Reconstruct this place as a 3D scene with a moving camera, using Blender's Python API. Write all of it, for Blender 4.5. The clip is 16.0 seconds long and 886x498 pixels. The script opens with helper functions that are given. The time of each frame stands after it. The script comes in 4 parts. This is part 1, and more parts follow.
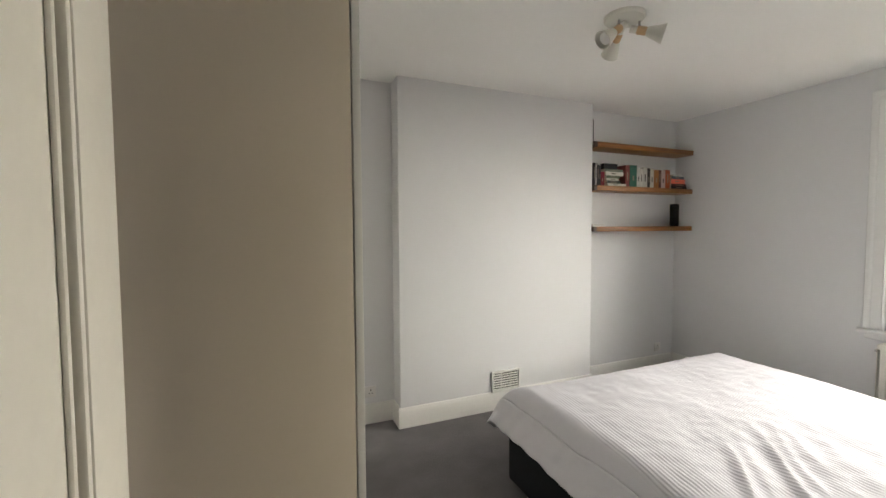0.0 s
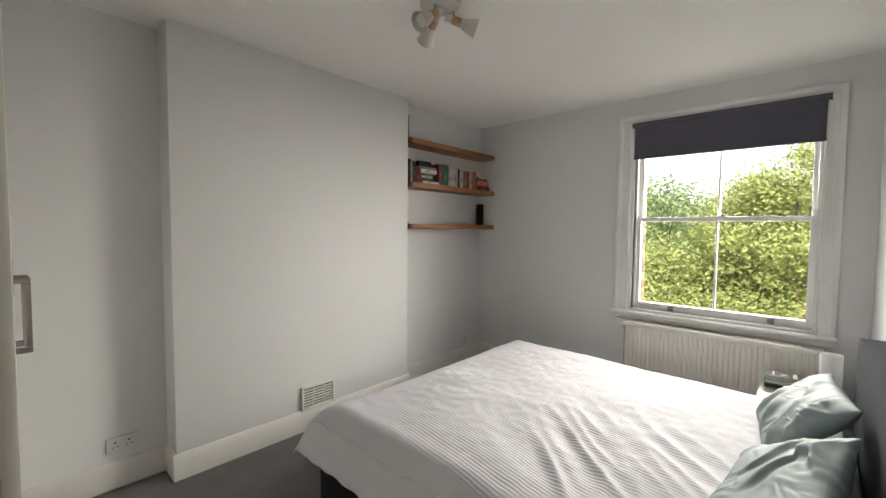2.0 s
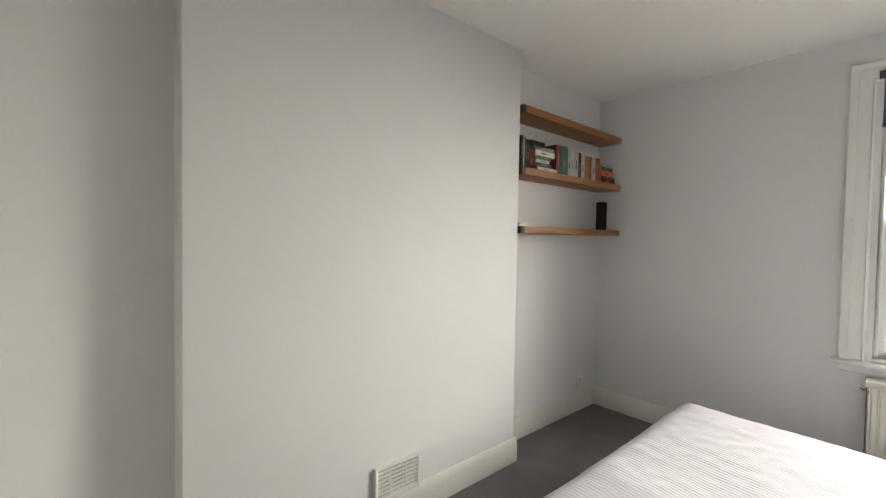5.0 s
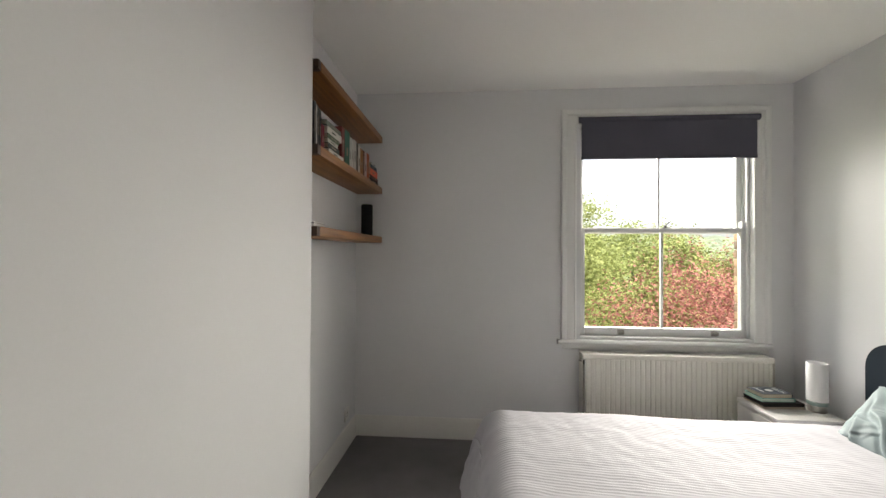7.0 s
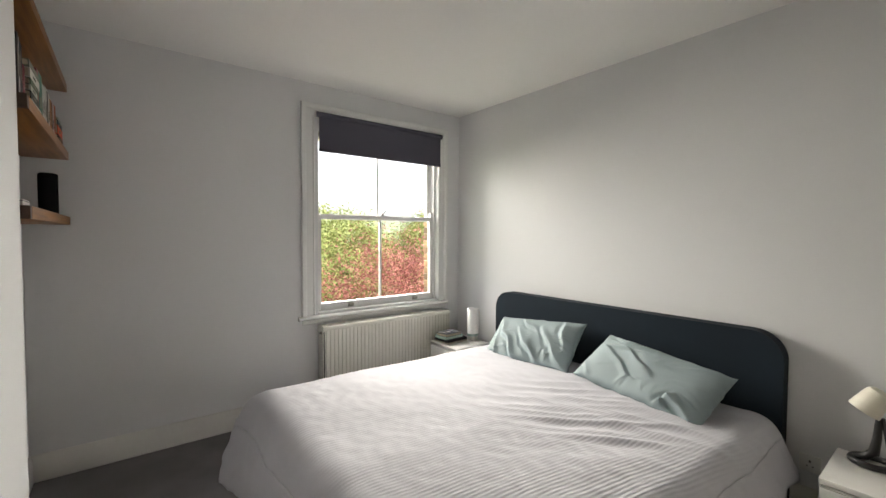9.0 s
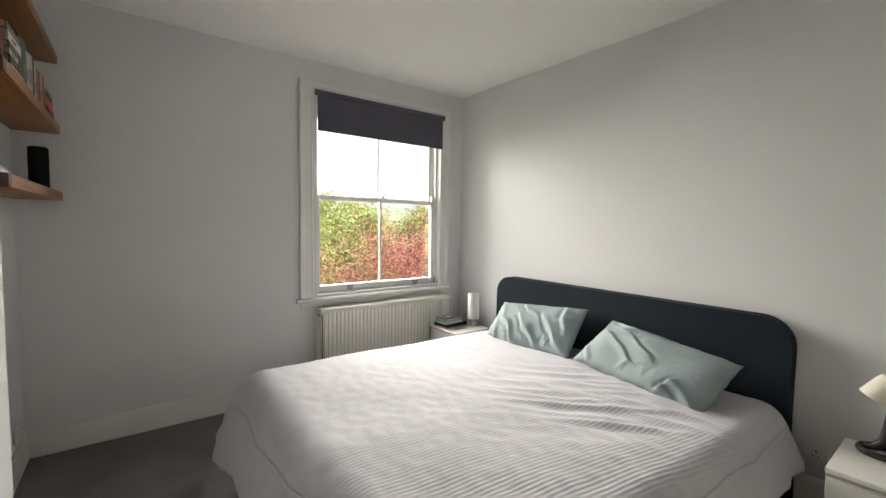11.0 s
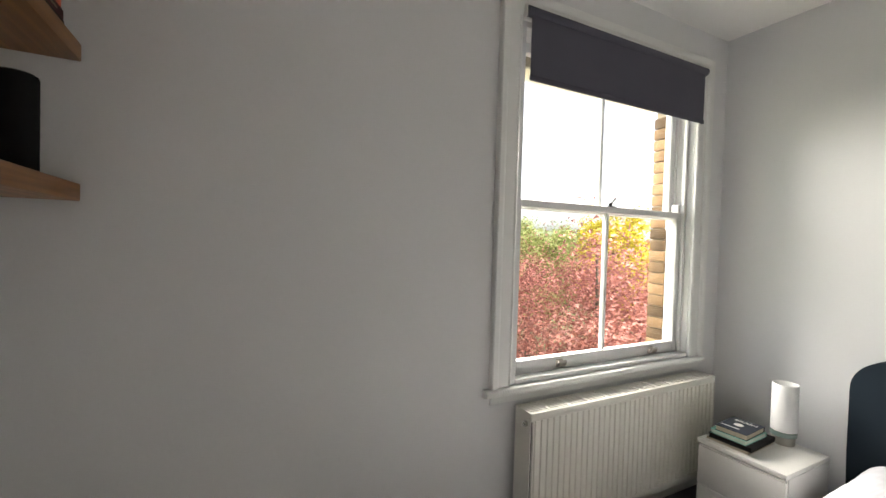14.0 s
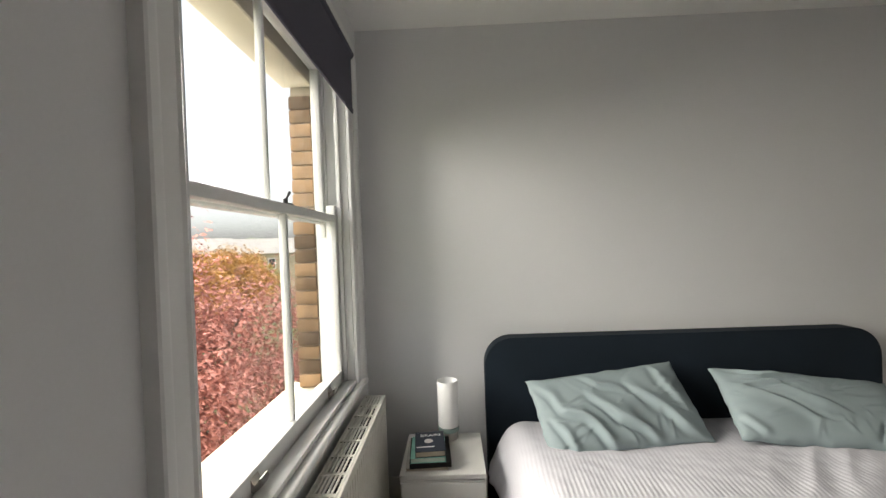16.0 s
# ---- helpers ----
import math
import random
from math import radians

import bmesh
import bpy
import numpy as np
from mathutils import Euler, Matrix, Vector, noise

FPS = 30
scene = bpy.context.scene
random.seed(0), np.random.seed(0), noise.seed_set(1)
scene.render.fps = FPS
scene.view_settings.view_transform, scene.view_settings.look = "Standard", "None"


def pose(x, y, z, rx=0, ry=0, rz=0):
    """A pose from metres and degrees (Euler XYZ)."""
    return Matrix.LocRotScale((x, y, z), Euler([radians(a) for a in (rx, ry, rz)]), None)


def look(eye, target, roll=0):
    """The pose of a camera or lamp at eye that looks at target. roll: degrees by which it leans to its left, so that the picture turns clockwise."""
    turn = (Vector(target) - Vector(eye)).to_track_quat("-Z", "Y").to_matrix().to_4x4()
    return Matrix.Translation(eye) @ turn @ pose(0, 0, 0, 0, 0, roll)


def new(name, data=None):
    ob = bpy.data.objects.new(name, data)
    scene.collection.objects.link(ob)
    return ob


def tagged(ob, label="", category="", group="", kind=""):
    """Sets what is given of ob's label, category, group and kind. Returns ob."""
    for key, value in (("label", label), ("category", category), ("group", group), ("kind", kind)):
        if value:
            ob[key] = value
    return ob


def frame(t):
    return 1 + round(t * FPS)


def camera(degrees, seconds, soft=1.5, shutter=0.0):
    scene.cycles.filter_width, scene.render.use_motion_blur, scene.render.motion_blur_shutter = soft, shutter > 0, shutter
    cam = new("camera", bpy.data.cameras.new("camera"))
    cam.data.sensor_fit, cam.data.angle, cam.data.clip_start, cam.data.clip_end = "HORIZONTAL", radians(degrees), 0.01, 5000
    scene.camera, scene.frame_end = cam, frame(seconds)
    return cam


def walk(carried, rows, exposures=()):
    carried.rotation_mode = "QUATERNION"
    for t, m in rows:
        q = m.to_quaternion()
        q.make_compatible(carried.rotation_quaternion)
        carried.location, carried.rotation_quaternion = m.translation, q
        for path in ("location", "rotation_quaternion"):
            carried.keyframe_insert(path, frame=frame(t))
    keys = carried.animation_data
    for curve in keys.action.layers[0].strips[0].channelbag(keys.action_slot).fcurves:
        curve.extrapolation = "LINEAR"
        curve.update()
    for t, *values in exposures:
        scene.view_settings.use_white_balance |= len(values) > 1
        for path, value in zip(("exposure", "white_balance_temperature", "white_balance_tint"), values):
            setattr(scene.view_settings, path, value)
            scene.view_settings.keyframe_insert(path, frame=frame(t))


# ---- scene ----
cam = camera(94.4, 16.0)
PATH = [
    (0, (-0.076, 0.04, 1.527), (0.695, 1.882, 1.429), -0.3),
    (0.5, (-0.044, 0.106, 1.512), (1.1, 1.744, 1.418), 0.1),
    (1, (0.055, 0.197, 1.503), (1.409, 1.666, 1.41), 0.4),
    (1.5, (0.12, 0.257, 1.493), (1.58, 1.621, 1.397), 0.6),
    (2, (0.11, 0.272, 1.502), (1.591, 1.612, 1.401), 0.5),
    (2.5, (0.084, 0.28, 1.499), (1.508, 1.681, 1.402), 0.6),
    (3, (0.188, 0.367, 1.491), (1.494, 1.879, 1.407), 0.7),
    (3.2, (0.253, 0.43, 1.482), (1.478, 2.009, 1.411), 0.9),
    (5.5, (0.662, 1.542, 1.446), (2.039, 2.992, 1.401), 1.0),
    (6, (0.773, 1.745, 1.403), (2.432, 2.861, 1.411), 1.3),
    (6.5, (0.804, 1.991, 1.427), (2.688, 2.661, 1.437), 0.6),
    (7, (0.82, 2.256, 1.42), (2.813, 2.415, 1.438), 0.3),
    (7.5, (0.824, 2.413, 1.456), (2.798, 2.091, 1.462), -0.1),
    (8, (0.811, 2.6, 1.454), (2.645, 1.803, 1.44), -0.0),
    (8.5, (0.72, 2.688, 1.459), (2.387, 1.584, 1.413), 0.0),
    (8.7, (0.696, 2.736, 1.457), (2.294, 1.535, 1.406), 0.2),
    (10.8, (0.638, 2.665, 1.365), (2.185, 1.403, 1.25), 0.3),
    (11, (0.697, 2.66, 1.393), (2.29, 1.457, 1.271), 0.9),
    (11.5, (0.883, 2.588, 1.398), (2.62, 1.605, 1.277), 1.7),
    (12, (1.107, 2.531, 1.398), (2.985, 1.853, 1.281), 2.5),
    (12.5, (1.422, 2.518, 1.419), (3.367, 2.063, 1.315), 2.6),
    (13, (1.783, 2.584, 1.396), (3.739, 2.182, 1.295), 2.3),
    (13.5, (2.154, 2.608, 1.401), (4.078, 2.064, 1.33), 2.3),
    (14, (2.497, 2.6, 1.418), (4.281, 1.697, 1.371), 1.7),
    (14.5, (2.801, 2.53, 1.401), (4.318, 1.227, 1.362), 0.3),
    (15, (3.084, 2.389, 1.431), (4.269, 0.779, 1.399), -0.5),
    (15.5, (3.288, 2.302, 1.418), (3.986, 0.428, 1.386), -0.6),
    (16, (3.461, 2.262, 1.455), (3.512, 0.263, 1.432), -2.1),
]
walk(cam, [(t, look(eye, target, roll)) for t, eye, target, roll in PATH], [(0, 2.1), (0.5, 2.02), (1.5, 1.78), (3, 1.75), (5.5, 2.1), (6.2, 1.75), (7, 1.6), (8, 1.6), (8.7, 1.65), (11, 1.68), (12, 1.6), (13.5, 1.72), (14.0, 1.7), (14.5, 1.42), (15.5, 1.12), (16, 1.02)])

# ---- daylight: bright haze, the veiled sun behind the house ----
world = bpy.data.worlds.new("daylight")
scene.world = world
world.use_nodes = True
wn = world.node_tree.nodes
sky = wn.new("ShaderNodeTexSky")
sky.sky_type = "NISHITA"
sky.sun_disc = False
sky.sun_elevation = radians(42)
sky.sun_rotation = radians(250)
sky.dust_density = 4.0
sky.ozone_density = 0.6
wn["Background"].inputs["Strength"].default_value = 0.15
# thin white cloud takes most of the blue out
veil = wn.new("ShaderNodeHueSaturation")
veil.inputs["Saturation"].default_value, veil.inputs["Value"].default_value = 0.22, 1.5
world.node_tree.links.new(sky.outputs[0], veil.inputs["Color"])
world.node_tree.links.new(veil.outputs[0], wn["Background"].inputs["Color"])

sun_data = bpy.data.lights.new("sun", "SUN")
sun_data.energy, sun_data.angle, sun_data.color = 3.2, radians(8), (1.0, 0.94, 0.86)
sun = new("sun", sun_data)
sun.matrix_world = look((-10.0, -3.6, 9.6), (0.0, 0.0, 0.0))

# the sky's light just outside the window opening
pane_data = bpy.data.lights.new("window_skylight", "AREA")
pane_data.shape, pane_data.size, pane_data.size_y, pane_data.energy, pane_data.color = "RECTANGLE", 8.4, 2.7, 560.0, (1.0, 0.94, 0.83)
pane_light = new("window_skylight", pane_data)
pane_data.spread = radians(150)
pane_light.matrix_world = look((6.6, -0.9, 2.80), (4.6, -0.5, 2.32))


# ---- materials ----
def mat(name, base, rough=0.6, metal=0.0, var=0.06, scale=6.0, fine=90.0, bump=0.1, depth=0.002, tint=None, spec=0.5):
    """Principled surface with colour drift at two scales and a fine relief."""
    m = bpy.data.materials.new(name)
    m.use_nodes = True
    nt = m.node_tree
    n, l = nt.nodes, nt.links
    p = n["Principled BSDF"]
    p.inputs["Roughness"].default_value = rough
    p.inputs["Metallic"].default_value = metal
    p.inputs["Specular IOR Level"].default_value = spec
    co = n.new("ShaderNodeTexCoord")
    big = n.new("ShaderNodeTexNoise")
    big.inputs["Scale"].default_value = scale
    big.inputs["Detail"].default_value = 4
    small = n.new("ShaderNodeTexNoise")
    small.inputs["Scale"].default_value = fine
    small.inputs["Detail"].default_value = 3
    for t in (big, small):
        l.new(co.outputs["Object"], t.inputs["Vector"])
    add = n.new("ShaderNodeMath")
    add.operation = "MULTIPLY_ADD"
    add.inputs[1].default_value = 0.5
    l.new(small.outputs["Fac"], add.inputs[0])
    l.new(big.outputs["Fac"], add.inputs[2])
    ramp = n.new("ShaderNodeMapRange")
    ramp.inputs["From Min"].default_value, ramp.inputs["From Max"].default_value = 0.45, 1.05
    l.new(add.outputs[0], ramp.inputs["Value"])
    mix = n.new("ShaderNodeMix")
    mix.data_type = "RGBA"
    dark = tint or tuple(c * (1 - 2 * var) for c in base)
    mix.inputs["A"].default_value = (*dark, 1)
    mix.inputs["B"].default_value = (*[min(1, c * (1 + var)) for c in base], 1)
    l.new(ramp.outputs[0], mix.inputs["Factor"])
    l.new(mix.outputs["Result"], p.inputs["Base Color"])
    r2 = n.new("ShaderNodeMapRange")
    r2.inputs["To Min"].default_value, r2.inputs["To Max"].default_value = rough * 0.92, min(1, rough * 1.06)
    l.new(big.outputs["Fac"], r2.inputs["Value"])
    l.new(r2.outputs[0], p.inputs["Roughness"])
    if bump:
        b = n.new("ShaderNodeBump")
        b.inputs["Strength"].default_value = bump
        b.inputs["Distance"].default_value = depth
        l.new(small.outputs["Fac"], b.inputs["Height"])
        l.new(b.outputs[0], p.inputs["Normal"])
    return m


WALL = mat("grey_white_wall_paint", (0.715, 0.718, 0.728), 0.75, var=0.015, scale=1.2, fine=160, bump=0.12, depth=0.001)
CEILING = mat("white_ceiling_paint", (0.86, 0.855, 0.835), 0.8, var=0.015, scale=1.0, fine=120, bump=0.1, depth=0.001)
GLOSS = mat("white_gloss_woodwork", (0.76, 0.76, 0.75), 0.32, var=0.02, scale=3, fine=40, bump=0.08, depth=0.001)
SKIRT = mat("off_white_skirting_paint", (0.70, 0.69, 0.66), 0.4, var=0.03, scale=3, fine=40, bump=0.08, depth=0.001)
CARPET = mat("grey_carpet", (0.205, 0.197, 0.20), 0.95, var=0.12, scale=4, fine=420, bump=0.8, depth=0.006, spec=0.1)
WARDROBE = mat("cream_satin_board", (0.70, 0.685, 0.64), 0.3, var=0.02, scale=2, fine=30, bump=0.03, depth=0.001)
# wardrobe cream darkened and warmed: the dim hall light is in the colour
PANEL_DIM = mat("cream_end_panel_hall_shade", (0.54, 0.475, 0.375), 0.30, var=0.004, scale=0.6, fine=30, bump=0.02, depth=0.001)
DOORPAINT = mat("cream_door_paint", (0.68, 0.65, 0.58), 0.4, var=0.03, scale=2, fine=50, bump=0.08, depth=0.001)
RAD = mat("cream_radiator_enamel", (0.70, 0.68, 0.62), 0.35, var=0.02, scale=4, fine=60, bump=0.04, depth=0.001)
STEEL = mat("brushed_steel", (0.42, 0.40, 0.37), 0.38, metal=1.0, var=0.06, scale=20, fine=200, bump=0.05, depth=0.0005)
CHROME = mat("worn_chrome", (0.62, 0.60, 0.57), 0.25, metal=1.0, var=0.06, scale=20, fine=120, bump=0.03, depth=0.0005)
BLIND = mat("charcoal_blind_fabric", (0.098, 0.096, 0.122), 0.9, var=0.05, scale=3, fine=500, bump=0.3, depth=0.0008, spec=0.2)
NAVY = mat("navy_wool_upholstery", (0.012, 0.020, 0.030), 0.9, var=0.12, scale=5, fine=500, bump=0.5, depth=0.002, spec=0.25)
BASE = mat("black_bed_base_fabric", (0.010, 0.012, 0.016), 0.92, var=0.1, scale=5, fine=400, bump=0.4, depth=0.002, spec=0.2)
SHEET = mat("white_cotton_sheet", (0.74, 0.73, 0.75), 0.9, var=0.03, scale=5, fine=300, bump=0.2, depth=0.001, spec=0.2)
PILLOW = mat("duck_egg_satin_cotton", (0.265, 0.325, 0.338), 0.70, var=0.05, scale=5, fine=260, bump=0.12, depth=0.001)
STAND = mat("white_foil_board", (0.72, 0.71, 0.68), 0.35, var=0.02, scale=4, fine=60, bump=0.03, depth=0.001)
BLACK = mat("black_speaker_mesh", (0.008, 0.008, 0.009), 0.8, var=0.1, scale=9, fine=700, bump=0.5, depth=0.001, spec=0.15)
DARKPLASTIC = mat("dark_grey_lamp_metal", (0.022, 0.021, 0.022), 0.4, var=0.1, scale=9, fine=200, bump=0.1, depth=0.0005)
CREAM = mat("cream_lamp_enamel", (0.74, 0.70, 0.60), 0.4, var=0.02, scale=9, fine=90, bump=0.02, depth=0.0005)
LIGHTGREY = mat("pale_grey_lamp_enamel", (0.62, 0.61, 0.56), 0.4, var=0.03, scale=9, fine=90, bump=0.02, depth=0.0005)
OPAL = mat("opal_white_shade", (0.80, 0.80, 0.80), 0.5, var=0.01, scale=9, fine=90, bump=0.02, depth=0.0005)
PLASTIC = mat("white_plastic", (0.72, 0.71, 0.69), 0.35, var=0.02, scale=12, fine=90, bump=0.02, depth=0.0005)
# near-black that stands in for the shade inside openings
SHADE_BLACK = mat("inner_shade_black", (0.010, 0.010, 0.010), 0.9, var=0.05, bump=0)
PAPER = mat("page_paper", (0.42, 0.37, 0.28), 0.9, var=0.06, scale=40, fine=400, bump=0.3, depth=0.001)
STONE = mat("cream_render", (0.70, 0.63, 0.50), 0.9, var=0.12, scale=5, fine=80, bump=0.5, depth=0.004)
MORTAR = mat("lime_mortar", (0.36, 0.31, 0.24), 0.95, var=0.12, scale=10, fine=120, bump=0.6, depth=0.004)
BARK = mat("tree_bark", (0.10, 0.08, 0.06), 0.95, var=0.3, scale=6, fine=50, bump=0.9, depth=0.02)
GRASS = mat("lawn_and_hedge", (0.07, 0.11, 0.035), 0.95, var=0.35, scale=0.6, fine=12, bump=0.5, depth=0.05)
WOODS = mat("hazy_woods", (0.17, 0.20, 0.12), 0.95, var=0.3, scale=0.12, fine=1.2, bump=0.8, depth=1.0)
ROOF = mat("slate_roof", (0.30, 0.28, 0.26), 0.8, var=0.15, scale=2, fine=20, bump=0.3, depth=0.02)
FARWALL = mat("pale_far_render", (0.46, 0.38, 0.26), 0.9, var=0.08, scale=0.7, fine=10, bump=0.2, depth=0.02)
DARKGLASS = mat("dark_window_glass", (0.03, 0.035, 0.04), 0.1, var=0.1, bump=0)


def wood():
    m = mat("oiled_oak", (0.36, 0.20, 0.085), 0.45, var=0.1, scale=3, fine=120, bump=0.15, depth=0.001)
    nt = m.node_tree
    n, l = nt.nodes, nt.links
    co = n.new("ShaderNodeTexCoord")
    mp = n.new("ShaderNodeMapping")
    mp.inputs["Scale"].default_value = (1.2, 22, 22)
    l.new(co.outputs["Object"], mp.inputs["Vector"])
    g = n.new("ShaderNodeTexNoise")
    g.inputs["Scale"].default_value, g.inputs["Detail"].default_value, g.inputs["Distortion"].default_value = 2.0, 6, 0.6
    l.new(mp.outputs[0], g.inputs["Vector"])
    ramp = n.new("ShaderNodeValToRGB")
    ramp.color_ramp.elements[0].position, ramp.color_ramp.elements[0].color = 0.32, (0.170, 0.068, 0.015, 1)
    ramp.color_ramp.elements[1].position, ramp.color_ramp.elements[1].color = 0.68, (0.33, 0.142, 0.035, 1)
    l.new(g.outputs["Fac"], ramp.inputs[0])
    l.new(ramp.outputs[0], n["Principled BSDF"].inputs["Base Color"])
    return m


OAK = wood()
DARKWOOD = mat("dark_end_grain", (0.050, 0.024, 0.010), 0.6, var=0.25, scale=30, fine=200, bump=0.2, depth=0.001)
PALEWOOD = mat("pale_beech", (0.50, 0.33, 0.18), 0.5, var=0.12, scale=12, fine=90, bump=0.05)


def ribbed():
    """White cotton bedspread with raised cords running from head to foot."""
    m = mat("white_corded_cotton", (0.565, 0.56, 0.605), 0.88, var=0.02, scale=4, fine=260, bump=0.0, spec=0.2)
    nt = m.node_tree
    n, l = nt.nodes, nt.links
    co = n.new("ShaderNodeTexCoord")
    wob = n.new("ShaderNodeTexNoise")
    wob.inputs["Scale"].default_value = 3.5
    l.new(co.outputs["UV"], wob.inputs["Vector"])
    sep = n.new("ShaderNodeSeparateXYZ")
    l.new(co.outputs["UV"], sep.inputs[0])
    wb = n.new("ShaderNodeMath")
    wb.operation = "MULTIPLY_ADD"
    wb.inputs[1].default_value = 0.012
    l.new(wob.outputs["Fac"], wb.inputs[0])
    l.new(sep.outputs["X"], wb.inputs[2])
    k = n.new("ShaderNodeMath")
    k.operation = "MULTIPLY"
    k.inputs[1].default_value = 2 * math.pi / 0.0185
    l.new(wb.outputs[0], k.inputs[0])
    sn = n.new("ShaderNodeMath")
    sn.operation = "SINE"
    l.new(k.outputs[0], sn.inputs[0])
    # the cords stop short of the plain borders at the side and the foot
    fade = n.new("ShaderNodeMapRange")
    fade.inputs["From Min"].default_value, fade.inputs["From Max"].default_value = -0.83, -0.80
    l.new(sep.outputs["X"], fade.inputs["Value"])
    foot = n.new("ShaderNodeMapRange")
    foot.inputs["From Min"].default_value, foot.inputs["From Max"].default_value = 2.17, 2.10
    l.new(sep.outputs["Y"], foot.inputs["Value"])
    both = n.new("ShaderNodeMath")
    both.operation = "MULTIPLY"
    l.new(fade.outputs[0], both.inputs[0])
    # flattened by use towards the head
    head = n.new("ShaderNodeMapRange")
    head.inputs["From Min"].default_value, head.inputs["From Max"].default_value, head.inputs["To Min"].default_value = 0.35, 0.9, 0.35
    l.new(sep.outputs["Y"], head.inputs["Value"])
    worn = n.new("ShaderNodeMath")
    worn.operation = "MULTIPLY"
    l.new(foot.outputs[0], worn.inputs[0])
    l.new(head.outputs[0], worn.inputs[1])
    l.new(worn.outputs[0], both.inputs[1])
    mul = n.new("ShaderNodeMath")
    mul.operation = "MULTIPLY"
    l.new(sn.outputs[0], mul.inputs[0])
    l.new(both.outputs[0], mul.inputs[1])
    fine = n.new("ShaderNodeTexNoise")
    fine.inputs["Scale"].default_value, fine.inputs["Detail"].default_value = 60, 4
    l.new(co.outputs["UV"], fine.inputs["Vector"])
    tot = n.new("ShaderNodeMath")
    tot.operation = "MULTIPLY_ADD"
    tot.inputs[1].default_value = 0.9
    l.new(fine.outputs["Fac"], tot.inputs[0])
    l.new(mul.outputs[0], tot.inputs[2])
    b = n.new("ShaderNodeBump")
    b.inputs["Strength"].default_value, b.inputs["Distance"].default_value = 0.42, 0.0014
    l.new(tot.outputs[0], b.inputs["Height"])
    l.new(b.outputs[0], n["Principled BSDF"].inputs["Normal"])
    return m


RIBBED = ribbed()


def glass():
    m = bpy.data.materials.new("window_glass")
    m.use_nodes = True
    nt = m.node_tree
    n, l = nt.nodes, nt.links
    n.remove(n["Principled BSDF"])
    tr, gl, mx, lw, fr = n.new("ShaderNodeBsdfTransparent"), n.new("ShaderNodeBsdfGlossy"), n.new("ShaderNodeMixShader"), n.new("ShaderNodeLayerWeight"), n.new("ShaderNodeMath")
    gl.inputs["Roughness"].default_value = 0.01
    lw.inputs["Blend"].default_value = 0.5
    fr.operation = "POWER"
    fr.inputs[1].default_value = 5.0
    l.new(lw.outputs["Facing"], fr.inputs[0])
    tr.inputs["Color"].default_value = (0.97, 0.98, 0.97, 1)
    l.new(fr.outputs[0], mx.inputs[0])
    l.new(tr.outputs[0], mx.inputs[1])
    l.new(gl.outputs[0], mx.inputs[2])
    l.new(mx.outputs[0], n["Material Output"].inputs[0])
    return m


GLASS = glass()


def leafy(name, dark, light):
    """Leaves that differ one from another, with light coming through."""
    m = bpy.data.materials.new(name)
    m.use_nodes = True
    nt = m.node_tree
    n, l = nt.nodes, nt.links
    geo = n.new("ShaderNodeNewGeometry")
    ramp = n.new("ShaderNodeValToRGB")
    ramp.color_ramp.elements[0].color, ramp.color_ramp.elements[1].color = (*dark, 1), (*light, 1)
    l.new(geo.outputs["Random Per Island"], ramp.inputs[0])
    p = n["Principled BSDF"]
    p.inputs["Roughness"].default_value = 0.6
    l.new(ramp.outputs[0], p.inputs["Base Color"])
    t = n.new("ShaderNodeBsdfTranslucent")
    l.new(ramp.outputs[0], t.inputs["Color"])
    mx = n.new("ShaderNodeMixShader")
    mx.inputs[0].default_value = 0.45
    l.new(p.outputs[0], mx.inputs[1])
    l.new(t.outputs[0], mx.inputs[2])
    l.new(mx.outputs[0], n["Material Output"].inputs[0])
    return m


LAMPRING = mat("grey_green_ring", (0.22, 0.30, 0.28), 0.35, var=0.03)
LEAF_GREEN = leafy("green_leaves", (0.075, 0.12, 0.035), (0.22, 0.28, 0.085))
LEAF_OLIVE = leafy("yellow_green_leaves", (0.15, 0.18, 0.05), (0.29, 0.31, 0.10))
LEAF_BLUE = leafy("cool_green_leaves", (0.10, 0.14, 0.055), (0.24, 0.30, 0.13))
LEAF_RED = leafy("copper_red_leaves", (0.17, 0.060, 0.052), (0.45, 0.185, 0.150))
LEAF_ORANGE = leafy("orange_leaves", (0.26, 0.12, 0.03), (0.50, 0.28, 0.06))
LEAF_YELLOW = leafy("bright_yellow_leaves", (0.35, 0.30, 0.02), (0.60, 0.50, 0.03))


# ---- mesh helpers ----
def box(bm, lo, hi, bevel=0.0, seg=2):
    vs = [bm.verts.new((x, y, z)) for x in (lo[0], hi[0]) for y in (lo[1], hi[1]) for z in (lo[2], hi[2])]
    fs = [bm.faces.new([vs[i] for i in f]) for f in ((0, 1, 3, 2), (4, 6, 7, 5), (0, 4, 5, 1), (2, 3, 7, 6), (0, 2, 6, 4), (1, 5, 7, 3))]
    if bevel:
        es = list({e for f in fs for e in f.edges})
        bmesh.ops.bevel(bm, geom=es, offset=bevel, segments=seg, affect="EDGES", profile=0.5)
    return bm


def boxes(*items, bevel=0.0):
    bm = bmesh.new()
    for lo, hi in items:
        box(bm, lo, hi, bevel)
    return bm


